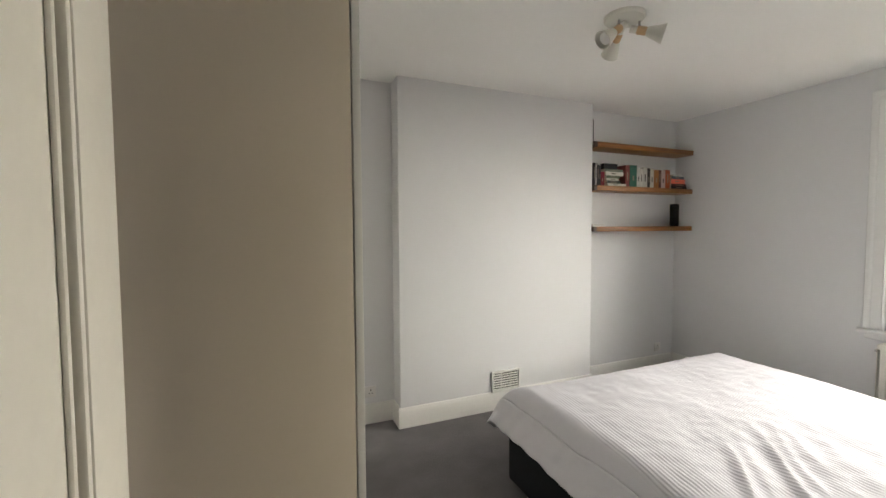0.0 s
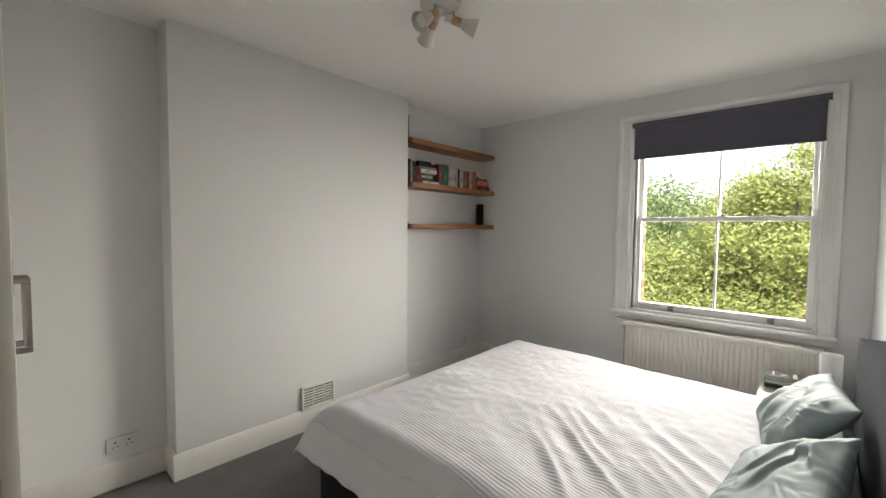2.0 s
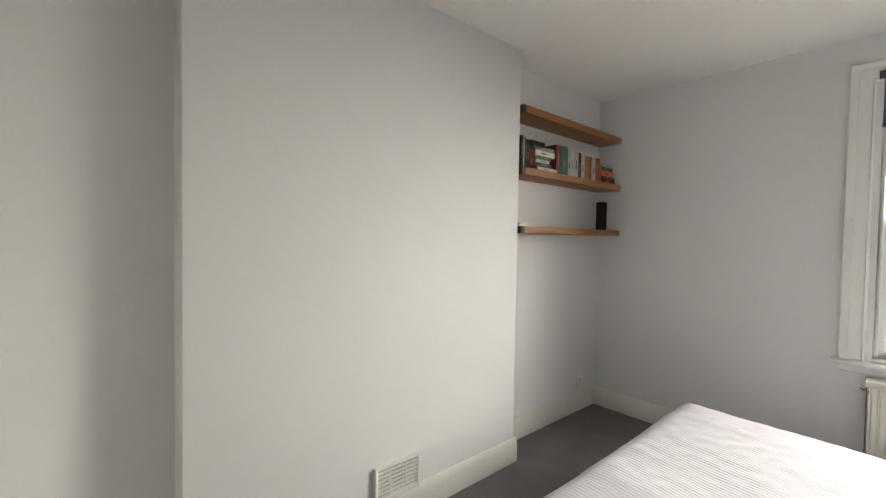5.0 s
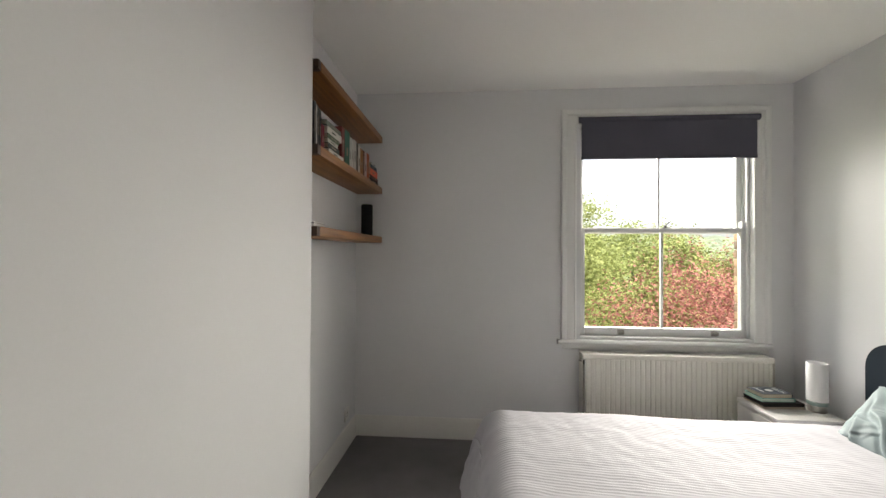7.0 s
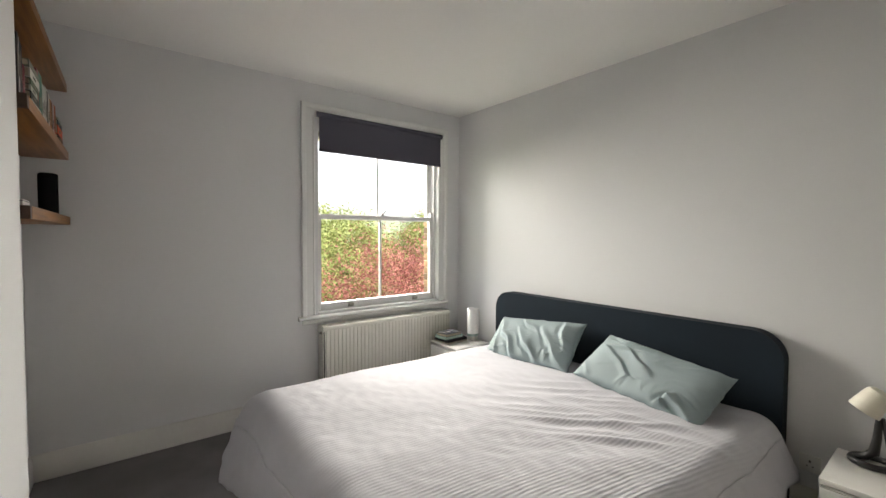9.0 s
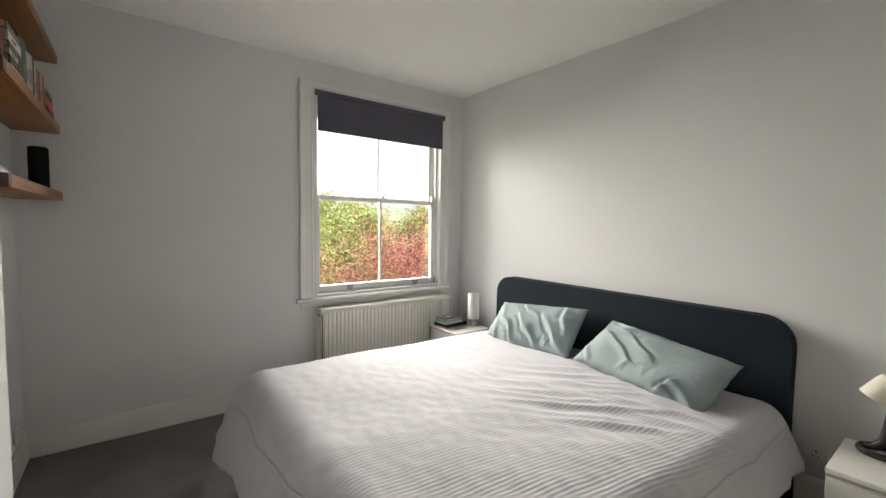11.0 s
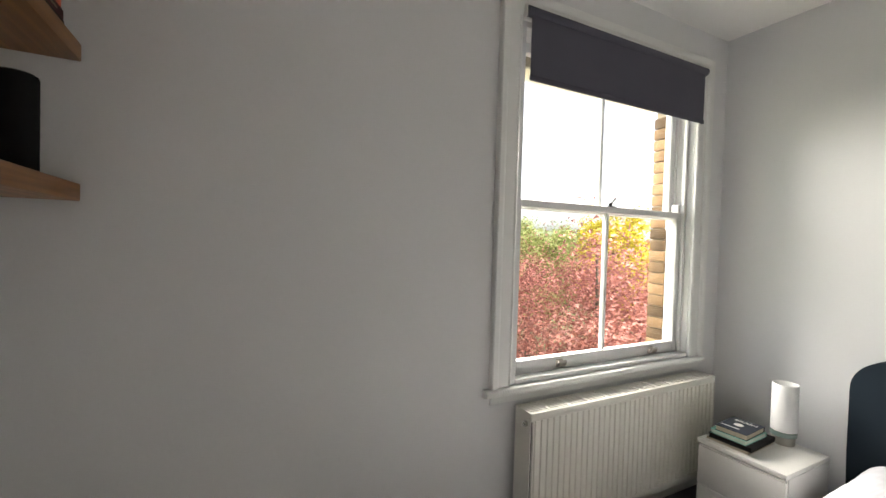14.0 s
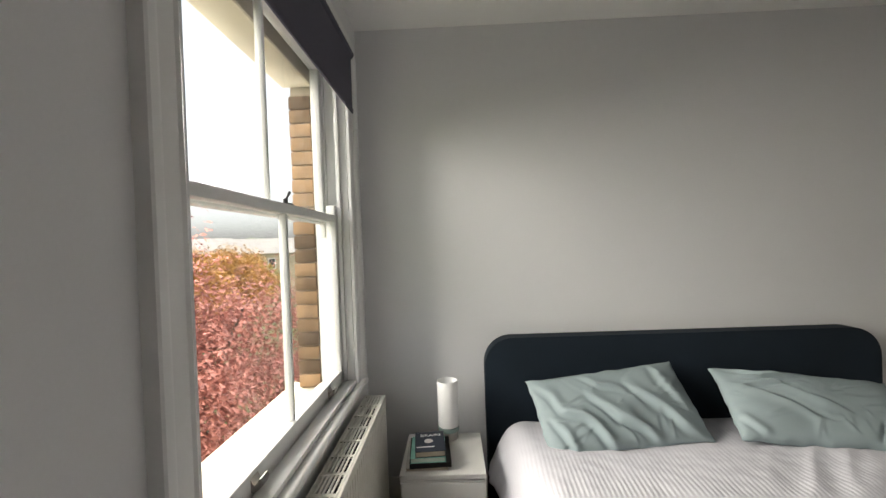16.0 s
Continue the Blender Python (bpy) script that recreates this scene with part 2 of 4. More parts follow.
def lathe(profile, seg=32, bm=None, m=None):
    """A turned shape: (radius, height) pairs about z."""
    bm = bm or bmesh.new()
    m = m or Matrix()
    rings = []
    for r, z in profile:
        rings.append([bm.verts.new(m @ Vector((r * math.cos(2 * math.pi * i / seg), r * math.sin(2 * math.pi * i / seg), z))) for i in range(seg)])
    for a, b in zip(rings, rings[1:]):
        for i in range(seg):
            bm.faces.new((a[i], a[(i + 1) % seg], b[(i + 1) % seg], b[i]))
    if profile[0][0] > 0.0005:
        bm.faces.new(list(reversed(rings[0])))
    if profile[-1][0] > 0.0005:
        bm.faces.new(rings[-1])
    return bm


def sweep(points, radius, seg=10, bm=None):
    """A round tube along points."""
    bm = bm or bmesh.new()
    pts = [Vector(p) for p in points]
    rings = []
    for i, p in enumerate(pts):
        d = (pts[min(i + 1, len(pts) - 1)] - pts[max(i - 1, 0)]).normalized()
        a = d.cross(Vector((0.3, 0.2, 1)) if abs(d.z) < 0.9 else Vector((1, 0, 0))).normalized()
        b = d.cross(a)
        r = radius[i] if isinstance(radius, (list, tuple)) else radius
        rings.append([bm.verts.new(p + r * (a * math.cos(2 * math.pi * k / seg) + b * math.sin(2 * math.pi * k / seg))) for k in range(seg)])
    for a, b in zip(rings, rings[1:]):
        for k in range(seg):
            bm.faces.new((a[k], a[(k + 1) % seg], b[(k + 1) % seg], b[k]))
    bm.faces.new(list(reversed(rings[0])))
    bm.faces.new(rings[-1])
    return bm


def extrude_profile(pts, axis, a, b, bm=None):
    """A closed 2D outline drawn out along an axis: x takes (y, z), y takes (x, z), z takes (x, y)."""
    bm = bm or bmesh.new()

    def at(p, t):
        return {"x": (t, p[0], p[1]), "y": (p[0], t, p[1]), "z": (p[0], p[1], t)}[axis]

    lo = [bm.verts.new(at(p, a)) for p in pts]
    hi = [bm.verts.new(at(p, b)) for p in pts]
    n = len(pts)
    for i in range(n):
        bm.faces.new((lo[i], lo[(i + 1) % n], hi[(i + 1) % n], hi[i]))
    bm.faces.new(list(reversed(lo)))
    bm.faces.new(hi)
    return bm


def mesh_of(name, bm, material, smooth=35):
    bmesh.ops.recalc_face_normals(bm, faces=bm.faces)
    me = bpy.data.meshes.new(name)
    bm.to_mesh(me)
    bm.free()
    me.materials.append(material)
    if smooth:
        me.polygons.foreach_set("use_smooth", [True] * len(me.polygons))
        me.set_sharp_from_angle(angle=radians(smooth))
    return me


def thing(name, bm, material, label, category, group="", kind="", smooth=35):
    return tagged(new(name, mesh_of(name, bm, material, smooth)), label, category, group, kind)


def holder(name, label, category, at=(0, 0, 0), group="", kind=""):
    ob = new(name)
    ob.matrix_world = pose(*at)
    ob.empty_display_size = 0.05
    return tagged(ob, label, category, group, kind)


def part(name, bm, material, parent, label="", smooth=35):
    ob = new(name, mesh_of(name, bm, material, smooth))
    ob.parent = parent
    return tagged(ob, label)


# ---- the room ----
EAST, NORTH, SOUTH, WEST, TOP = 3.97, 3.19, -0.03, -0.45, 2.66
BREAST, BX0, BX1 = 3.01, 0.808, 2.658
thing("floor", boxes(((-0.6, -1.5, -0.2), (EAST, NORTH, 0.0))), CARPET, "mid-grey short pile fitted carpet", "floor", kind="structure")
thing("ceiling", boxes(((-0.6, -1.5, TOP), (4.27, 3.4, TOP + 0.2))), CEILING, "plain white painted plaster ceiling", "ceiling", kind="structure")
thing("wall_north", boxes(((-0.6, NORTH, -0.2), (4.15, 3.4, TOP))), WALL, "pale grey-white painted plaster wall of the alcoves", "wall", kind="structure")
thing("chimney_breast", boxes(((BX0, BREAST, 0.0), (BX1, NORTH, TOP)), bevel=0.006), WALL, "white painted plaster chimney breast without a fireplace", "wall", kind="structure")
thing("wall_west", boxes(((-0.6, -1.5, 0.0), (WEST, NORTH, TOP))), WALL, "pale painted plaster wall behind the wardrobe", "wall", kind="structure")
thing("wall_south", boxes(((0.50, -0.17, 0.0), (EAST, SOUTH, TOP)), ((WEST, -0.17, 0.0), (-0.34, SOUTH, TOP)), ((-0.34, -0.17, 2.06), (0.50, SOUTH, TOP))), WALL, "pale grey painted plaster wall behind the bed", "wall", kind="structure")
thing("wall_hall_east", boxes(((0.60, -1.5, 0.0), (0.74, -0.17, TOP))), WALL, "plain painted wall of the hall", "wall", kind="structure")
thing("wall_hall_south", boxes(((WEST, -1.5, 0.0), (0.60, -1.4, TOP))), WALL, "plain painted wall of the hall", "wall", kind="structure")

# window wall: plaster leaf with the opening
OY0, OY1, OZ0, OZ1 = 0.207, 1.475, 0.75, 2.40
thing("wall_east", boxes(((EAST, -0.17, -0.2), (4.15, OY0, TOP)), ((EAST, OY1, -0.2), (4.15, NORTH, TOP)), ((EAST, OY0, -0.2), (4.15, OY1, OZ0)), ((EAST, OY0, OZ1), (4.15, OY1, TOP))), WALL, "pale grey painted plaster wall round the window", "wall", kind="structure")
outer = thing("wall_outside", boxes(((4.15, -1.5, -4.5), (4.262, 0.187, 3.6)), ((4.15, 1.47, -4.5), (4.262, 3.6, 3.6)), ((4.15, 0.187, -4.5), (4.262, 1.47, 0.69)), ((4.15, 0.187, 2.285), (4.262, 1.47, 3.6))), MORTAR, "yellow stock brick outer wall with lime mortar", "wall", kind="structure")
part("lintel", boxes(((4.152, 0.189, 2.275), (4.30, 1.468, 2.50)), bevel=0.006), STONE, outer, "cream rendered lintel")
part("outer_sill", boxes(((4.152, 0.10, 0.67), (4.34, 1.58, 0.75)), bevel=0.008), STONE, outer, "cream rendered outer sill")


def skirting(name, a, b, side, label="off-white painted skirting board"):
    """A moulded board along x or y; side is the room's way off the wall."""
    h, t = 0.155, 0.018
    prof = [(0, 0), (t, 0), (t, h - 0.03), (t - 0.004, h - 0.022), (t - 0.006, h - 0.01), (t - 0.012, h), (0, h)]
    if side in ("-y", "+y"):
        s = -1 if side == "-y" else 1
        bm = extrude_profile([(a[1] + s * p, q) for p, q in prof], "x", a[0], b[0])
    else:
        s = -1 if side == "-x" else 1
        bm = extrude_profile([(a[0] + s * p, q) for p, q in prof], "y", a[1], b[1])
    return thing(name, bm, SKIRT, label, "skirting board", kind="structure")


skirting("baseboard_breast", (BX0 - 0.018, BREAST), (BX1 + 0.018, BREAST), "-y")
skirting("baseboard_breast_west", (BX0, BREAST + 0.001), (BX0, NORTH - 0.019), "-x")
skirting("baseboard_breast_east", (BX1, BREAST + 0.001), (BX1, NORTH - 0.019), "+x")
skirting("baseboard_alcove_west", (0.127, NORTH), (BX0, NORTH), "-y")
skirting("baseboard_alcove_east", (BX1, NORTH), (EAST - 0.019, NORTH), "-y")
skirting("baseboard_east", (EAST, SOUTH + 0.019), (EAST, NORTH), "-x")
skirting("baseboard_south", (0.60, SOUTH), (EAST, SOUTH), "+y")


# ---- sash window ----
def window():
    w = holder("window_1", "white painted timber sash window with four panes", "window", (EAST, 0.85, 0.8), kind="structure")

    def p(name, bm, m, label="", parent=None):
        ob = part(name, bm, m, parent or w, label)
        if parent is None:
            ob.matrix_parent_inverse = w.matrix_world.inverted()
        else:
            ob.matrix_parent_inverse = parent.matrix_parent_inverse
        return ob

    # moulded architrave, mitred at the corners, outer bead proud
    prof = [(0, 0.0), (0, 0.014), (0.010, 0.020), (0.016, 0.014), (0.070, 0.018), (0.078, 0.028), (0.090, 0.032), (0.106, 0.032), (0.110, 0.028), (0.110, 0.0)]
    bm = bmesh.new()
    rows = [[bm.verts.new((EAST - d, y, z)) for y, z in ((1.505 + o, 0.83), (1.505 + o, 2.435 + o), (0.247 - o, 2.435 + o), (0.247 - o, 0.83))] for o, d in prof]
    for a, b in zip(rows, rows[1:] + rows[:1]):
        for k in range(3):
            bm.faces.new((a[k], a[k + 1], b[k + 1], b[k]))
    bm.faces.new([q[0] for q in rows])
    bm.faces.new([q[3] for q in reversed(rows)])
    p("architrave", bm, GLOSS, "moulded white architrave")
    # inner board with a rounded nose
    nose = [(EAST, 0.795)] + [(3.946 - 0.016 * math.sin(a), 0.811 - 0.016 * math.cos(a)) for a in np.linspace(0, math.pi, 9)] + [(4.03, 0.827), (4.03, 0.795)]
    p("window_sill", extrude_profile(nose, "y", 0.132, 1.645), GLOSS, "white window board with a rounded nose")
    p("apron_moulding", extrude_profile([(EAST, 0.755), (EAST - 0.008, 0.76), (EAST - 0.014, 0.795), (EAST, 0.795)], "y", 0.145, 1.61), GLOSS)
    p("sill_bead", boxes(((3.966, 0.2475, 0.8272), (4.0245, 1.4745, 0.850)), bevel=0.005), GLOSS)
    # box frame linings and beads
    for a, b in ((1.475, 1.505), (0.217, 0.247)):
        p("frame_lining", boxes(((3.972, a, 0.828), (4.124, b, 2.44)), bevel=0.002), GLOSS)
    p("frame_head", boxes(((3.972, 0.248, 2.412), (4.124, 1.474, 2.44)), bevel=0.002), GLOSS)
    for a, b in ((1.455, 1.4749), (0.2471, 0.267)):
        p("staff_bead", boxes(((4.005, a, 0.84), (4.024, b, 2.411)), bevel=0.004), GLOSS)
        p("parting_bead", boxes(((4.071, a + 0.003, 0.84), (4.080, b - 0.003, 2.411))), GLOSS)
    p("frame_sill", boxes(((4.031, 0.248, 0.80), (4.148, 1.474, 0.842)), bevel=0.004), GLOSS)

    def sash(name, x, z0, z1, bottom, head, label):
        g0, g1 = 0.270, 1.452
        s = p(name, boxes(((x, g0 - 0.022, z0), (x + 0.042, g0 + 0.026, z1)), ((x, g1 - 0.026, z0), (x + 0.042, g1 + 0.022, z1)), bevel=0.004), GLOSS, label)
        part("rail", boxes(((x, g0 + 0.026, z0), (x + 0.042, g1 - 0.026, z0 + bottom)), bevel=0.004), GLOSS, s)
        part("rail", boxes(((x, g0 + 0.026, z1 - head), (x + 0.042, g1 - 0.026, z1)), bevel=0.004), GLOSS, s)
        part("glazing_bar", boxes(((x + 0.006, 0.847, z0 + bottom), (x + 0.036, 0.865, z1 - head)), bevel=0.006), GLOSS, s)
        for a, b in ((g0 + 0.024, 0.849), (0.863, g1 - 0.024)):
            pn = part("pane", boxes(((x + 0.019, a, z0 + bottom - 0.002), (x + 0.023, b, z1 - head + 0.002))), GLASS, s, "clear glass pane", smooth=0)
            pn.visible_shadow = False
        for c in s.children:
            c.matrix_parent_inverse = Matrix()
        return s

    low = sash("lower_sash", 4.026, 0.842, 1.665, 0.068, 0.034, "lower sliding sash")
    sash("upper_sash", 4.082, 1.625, 2.411, 0.034, 0.045, "upper sliding sash")
    for y in (0.490, 1.165):
        bm = bmesh.new()
        outline = [(4.026, -0.004), (4.014, -0.002), (4.000, 0.008), (3.994, 0.024), (3.998, 0.034), (4.004, 0.032), (4.006, 0.020), (4.016, 0.014), (4.020, 0.020), (4.026, 0.034)]
        extrude_profile([(a, 0.862 + b) for a, b in outline], "y", y - 0.021, y + 0.021, bm)
        part("sash_lift", bm, STEEL, low, "worn metal sash lift")
    bm = boxes(((4.03, 0.796, 1.665), (4.066, 0.856, 1.671)), bevel=0.002)
    lathe([(0.010, 0), (0.009, 0.014), (0.004, 0.016)], 16, bm, Matrix.Translation((4.048, 0.826, 1.671)))
    sweep([(4.048, 0.826, 1.680), (4.046, 0.812, 1.694), (4.043, 0.797, 1.712)], [0.004, 0.004, 0.006], 8, bm)
    part("sash_stop", boxes(((4.030, 0.262, 1.6652), (4.074, 0.286, 1.712)), bevel=0.003), GLOSS, low, "white painted sash stop")
    part("sash_fastener", bm, DARKPLASTIC, low, "dark metal sash fastener")
    for y0, y1 in ((0.250, 0.266), (1.456, 1.472)):
        part("sash_horn", boxes(((4.086, y0, 1.56), (4.12, y1, 1.625)), bevel=0.006), GLOSS, w).matrix_parent_inverse = w.matrix_world.inverted()
    w.location.z -= 0.05
    return w


window()


def blind():
    b = holder("roller_blind", "charcoal fabric roller blind drawn partly down the window", "blind", (3.95, 0.86, 2.42))
    inv = b.matrix_world.inverted()
    x = 3.938
    for o in (
        part("roller", lathe([(0.008, -0.006), (0.0225, -0.006), (0.0225, 1.272), (0.008, 1.272)], 24, None, pose(x + 0.007, 1.490, 2.414, 90)), BLIND, b),
        part("fabric", extrude_profile([(x - 0.005, 2.417), (x - 0.0035, 2.417), (x - 0.0025, 2.138), (x - 0.0035, 2.138)], "y", 0.240, 1.475), BLIND, b),
        part("bottom_bar", boxes(((x - 0.008, 0.238, 2.116), (x + 0.001, 1.477, 2.140)), bevel=0.003), BLIND, b),
        part("bracket", boxes(((x - 0.004, 1.497, 2.387), (x + 0.034, 1.503, 2.440)), bevel=0.002), PLASTIC, b, "white plastic bracket"),
        part("bracket", boxes(((x - 0.006, 0.212, 2.387), (x + 0.034, 0.218, 2.440)), bevel=0.002), PLASTIC, b),
        part("pull_cord", sweep([(x + 0.004, 0.210, 2.40), (x + 0.004, 0.208, 2.0), (x + 0.004, 0.210, 1.44)], 0.0025, 6), PLASTIC, b, "white pull cord"),
    ):
        o.matrix_parent_inverse = inv


blind()


def radiator():
    r = holder("radiator", "cream enamelled steel panel radiator under the window", "radiator", (3.9, 0.8, 0.14))
    inv = r.matrix_world.inverted()
    y0, y1, z0, z1, xf, xb = 0.192, 1.490, 0.155, 0.700, 3.832, 3.938
    kids = []
    # fluted front sheet
    n = 37
    prof = []
    step = (y1 - y0 - 0.03) / n
    for i in range(n):
        a = y0 + 0.015 + i * step
        prof += [(xf, a), (xf, a + step * 0.62), (xf + 0.006, a + step * 0.72), (xf + 0.006, a + step * 0.90)]
    prof += [(xf, y1 - 0.015), (xf + 0.012, y1 - 0.015), (xf + 0.012, y0 + 0.015)]
    kids.append(part("front_panel", extrude_profile(prof, "z", z0 + 0.035, z1 - 0.035), RAD, r))
    for a, b in ((z1 - 0.035, z1), (z0, z0 + 0.035)):
        kids.append(part("seam", boxes(((xf - 0.001, y0 + 0.004, a), (xf + 0.012, y1 - 0.004, b)), bevel=0.003), RAD, r))
    kids.append(part("back_panel", boxes(((xb - 0.012, y0 + 0.01, z0), (xb, y1 - 0.01, z1 - 0.004)), bevel=0.003), RAD, r))
    for a in (y0, y1 - 0.004):
        kids.append(part("side_panel", boxes(((xf + 0.002, a, z0), (xb, a + 0.004, z1)), bevel=0.001), RAD, r))
    cells = 11
    cw = (y1 - y0 - 0.010) / cells
    for k in range(cells):
        a = y0 + 0.005 + k * cw
        items = [((xf + 0.013, a, z1 - 0.006), (xb, a + 0.016, z1)), ((xf + 0.013, a + 0.016, z1 - 0.006), (xf + 0.019, a + cw, z1)), ((xb - 0.007, a + 0.016, z1 - 0.006), (xb, a + cw, z1))]
        for j in range(1, 6):
            xx = xf + 0.019 + j * (xb - xf - 0.026) / 6
            items.append(((xx - 0.0036, a + 0.016, z1 - 0.005), (xx + 0.0036, a + cw, z1 - 0.001)))
        kids.append(part("grille", boxes(*items), RAD, r, "slotted top grille" if k == 0 else ""))
    # cream fins coloured black, plus a black sheet, for the shade under the grille
    kids.append(part("fins_and_shade_sheet", boxes(*[((xf + 0.016, y0 + 0.03 + i * 0.025, z0 + 0.05), (xb - 0.015, y0 + 0.032 + i * 0.025, z1 - 0.06)) for i in range(50)], ((xf + 0.014, y0 + 0.01, z1 - 0.075), (xb - 0.014, y1 - 0.01, z1 - 0.065))), SHADE_BLACK, r))
    kids.append(part("air_vent", lathe([(0.012, 0), (0.012, 0.012), (0.006, 0.013), (0.006, 0.020)], 16, None, pose(xf + 0.03, y1, z1 - 0.05, -90)), CHROME, r, "brass and chrome bleed valve"))
    kids.append(part("valve", lathe([(0.008, 0), (0.008, 0.06), (0.017, 0.065), (0.017, 0.12), (0.010, 0.125)], 16, None, pose(xf + 0.04, y1 + 0.035, 0.09)), CHROME, r, "chrome valve"))
    kids.append(part("pipe", sweep([(xf + 0.04, y1 + 0.035, 0.0), (xf + 0.04, y1 + 0.035, 0.17), (xf + 0.04, y1 - 0.002, 0.18)], 0.0075, 10), CHROME, r))
    kids.append(part("pipe", sweep([(xf + 0.04, y0 - 0.035, 0.0), (xf + 0.04, y0 - 0.035, 0.17), (xf + 0.04, y0 + 0.002, 0.18)], 0.0075, 10), CHROME, r))
    for yy in (y0 + 0.2, y1 - 0.2):
        kids.append(part("wall_bracket", boxes(((xb, yy - 0.02, 0.25), (EAST, yy + 0.02, 0.65))), RAD, r))
    for o in kids:
        o.matrix_parent_inverse = inv


radiator()


# ---- fitted wardrobe and the bedroom door ----
def wardrobe():
    w = holder("wardrobe", "cream fitted wardrobe with four plain doors, to the ceiling", "wardrobe", (-0.17, 2.1, 0))
    inv = w.matrix_world.inverted()
    y0, y1, xf = 1.03, 3.075, 0.109
    kids = [
        part("side_panel", boxes(((WEST, y0, 0.0), (xf - 0.004, y0 + 0.018, TOP)), bevel=0.001), PANEL_DIM, w, "plain cream side panel, dim warm hall light in its colour"),
        part("body", boxes(((WEST, y0 + 0.019, 0.07), (xf - 0.008, y1, 2.60))), WARDROBE, w),
        part("plinth", boxes(((WEST, y0 + 0.019, 0.0), (xf - 0.04, y1, 0.069))), WARDROBE, w),
        part("filler", boxes(((WEST, y1 + 0.001, 0.0), (xf + 0.010, NORTH - 0.001, TOP))), WARDROBE, w),
        part("top_filler", boxes(((WEST, y0 + 0.019, 2.601), (xf + 0.012, y1, TOP))), WARDROBE, w),
    ]
    wd = (y1 - y0) / 4
    for i in range(4):
        a, b = y0 + i * wd + 0.002, y0 + (i + 1) * wd - 0.002
        d = part("door", boxes(((xf, a, 0.072), (xf + 0.019, b, 2.596)), bevel=0.0015), WARDROBE, w, "plain cream wardrobe door")
        kids.append(d)
        hy = b - 0.035 if i % 2 == 0 else a + 0.035
        bm = boxes(((xf + 0.019, hy - 0.006, 1.2300), (xf + 0.056, hy + 0.006, 1.2420)), ((xf + 0.019, hy - 0.006, 1.3780), (xf + 0.056, hy + 0.006, 1.3900)), ((xf + 0.044, hy - 0.0055, 1.2425), (xf + 0.056, hy + 0.0055, 1.3775)), bevel=0.001)
        h = part("handle", bm, STEEL, d, "square brushed steel bow handle")
    for o in kids:
        o.matrix_parent_inverse = inv


wardrobe()


def bedroom_door():
    """Four-panel door standing open against the wardrobe side."""
    d = holder("door_1", "cream painted panelled door standing open", "door", (-0.32, -0.02, 0), kind="structure")
    L, H, T = 0.745, 2.02, 0.04
    st = 0.115
    kids = [part("leaf", boxes(((-T / 2 + 0.012, 0.01, 0.008), (T / 2 - 0.012, L - 0.01, H - 0.01))), DOORPAINT, d)]
    for a, b in ((0.0, st), (L - st, L)):
        kids.append(part("stile", boxes(((-T / 2, a, 0.006), (T / 2, b, H)), bevel=0.002), DOORPAINT, d))
    for a, b in ((0.006, 0.22), (0.78, 0.98), (H - 0.115, H)):
        kids.append(part("rail", boxes(((-T / 2, st, a), (T / 2, L - st, b)), bevel=0.002), DOORPAINT, d))
    kids.append(part("muntin", boxes(((-T / 2, L / 2 - 0.05, 0.22), (T / 2, L / 2 + 0.05, 0.78)), bevel=0.002), DOORPAINT, d))
    for a, b in ((st, L - st),):
        for z0, z1 in ((0.98, H - 0.115),):
            for k, (o, h) in enumerate(((0.0, 0.010), (0.014, 0.014), (0.030, 0.007))):
                wv = 0.010
                kids.append(part("moulding", boxes(((T / 2 - 0.012, b - o - wv, z0), (T / 2 - 0.012 + h, b - o, z1)), ((T / 2 - 0.012, a + o, z0), (T / 2 - 0.012 + h, a + o + wv, z1)), ((T / 2 - 0.012, a + o + wv, z0 + o), (T / 2 - 0.012 + h, b - o - wv, z0 + o + wv)), ((T / 2 - 0.012, a + o + wv, z1 - o - wv), (T / 2 - 0.012 + h, b - o - wv, z1 - o)), bevel=0.003), DOORPAINT, d))
    d.matrix_world = pose(-0.296, 0.01, 0, 0, 0, 0)


bedroom_door()
fr = holder("door_frame", "cream painted door lining of the bedroom doorway", "door frame", (0, -0.1, 0), kind="structure")
for nm, lo, hi in (("jamb", (-0.345, -0.168, 0), (-0.342, -0.032, 2.04)), ("jamb", (0.470, -0.168, 0), (0.499, -0.032, 2.04)), ("head", (-0.342, -0.168, 2.03), (0.470, -0.032, 2.058))):
    part(nm, boxes((lo, hi)), DOORPAINT, fr).matrix_parent_inverse = fr.matrix_world.inverted()
ar = part("architrave", boxes(((0.478, SOUTH, 0.0), (0.545, SOUTH + 0.02, 2.10)), ((-0.34, SOUTH, 2.035), (0.478, SOUTH + 0.02, 2.10)), bevel=0.004), DOORPAINT, fr)
ar.matrix_parent_inverse = fr.matrix_world.inverted()


# ---- bed ----
BEDX0, BEDX1, FOOT = 1.18, 3.11, 2.12


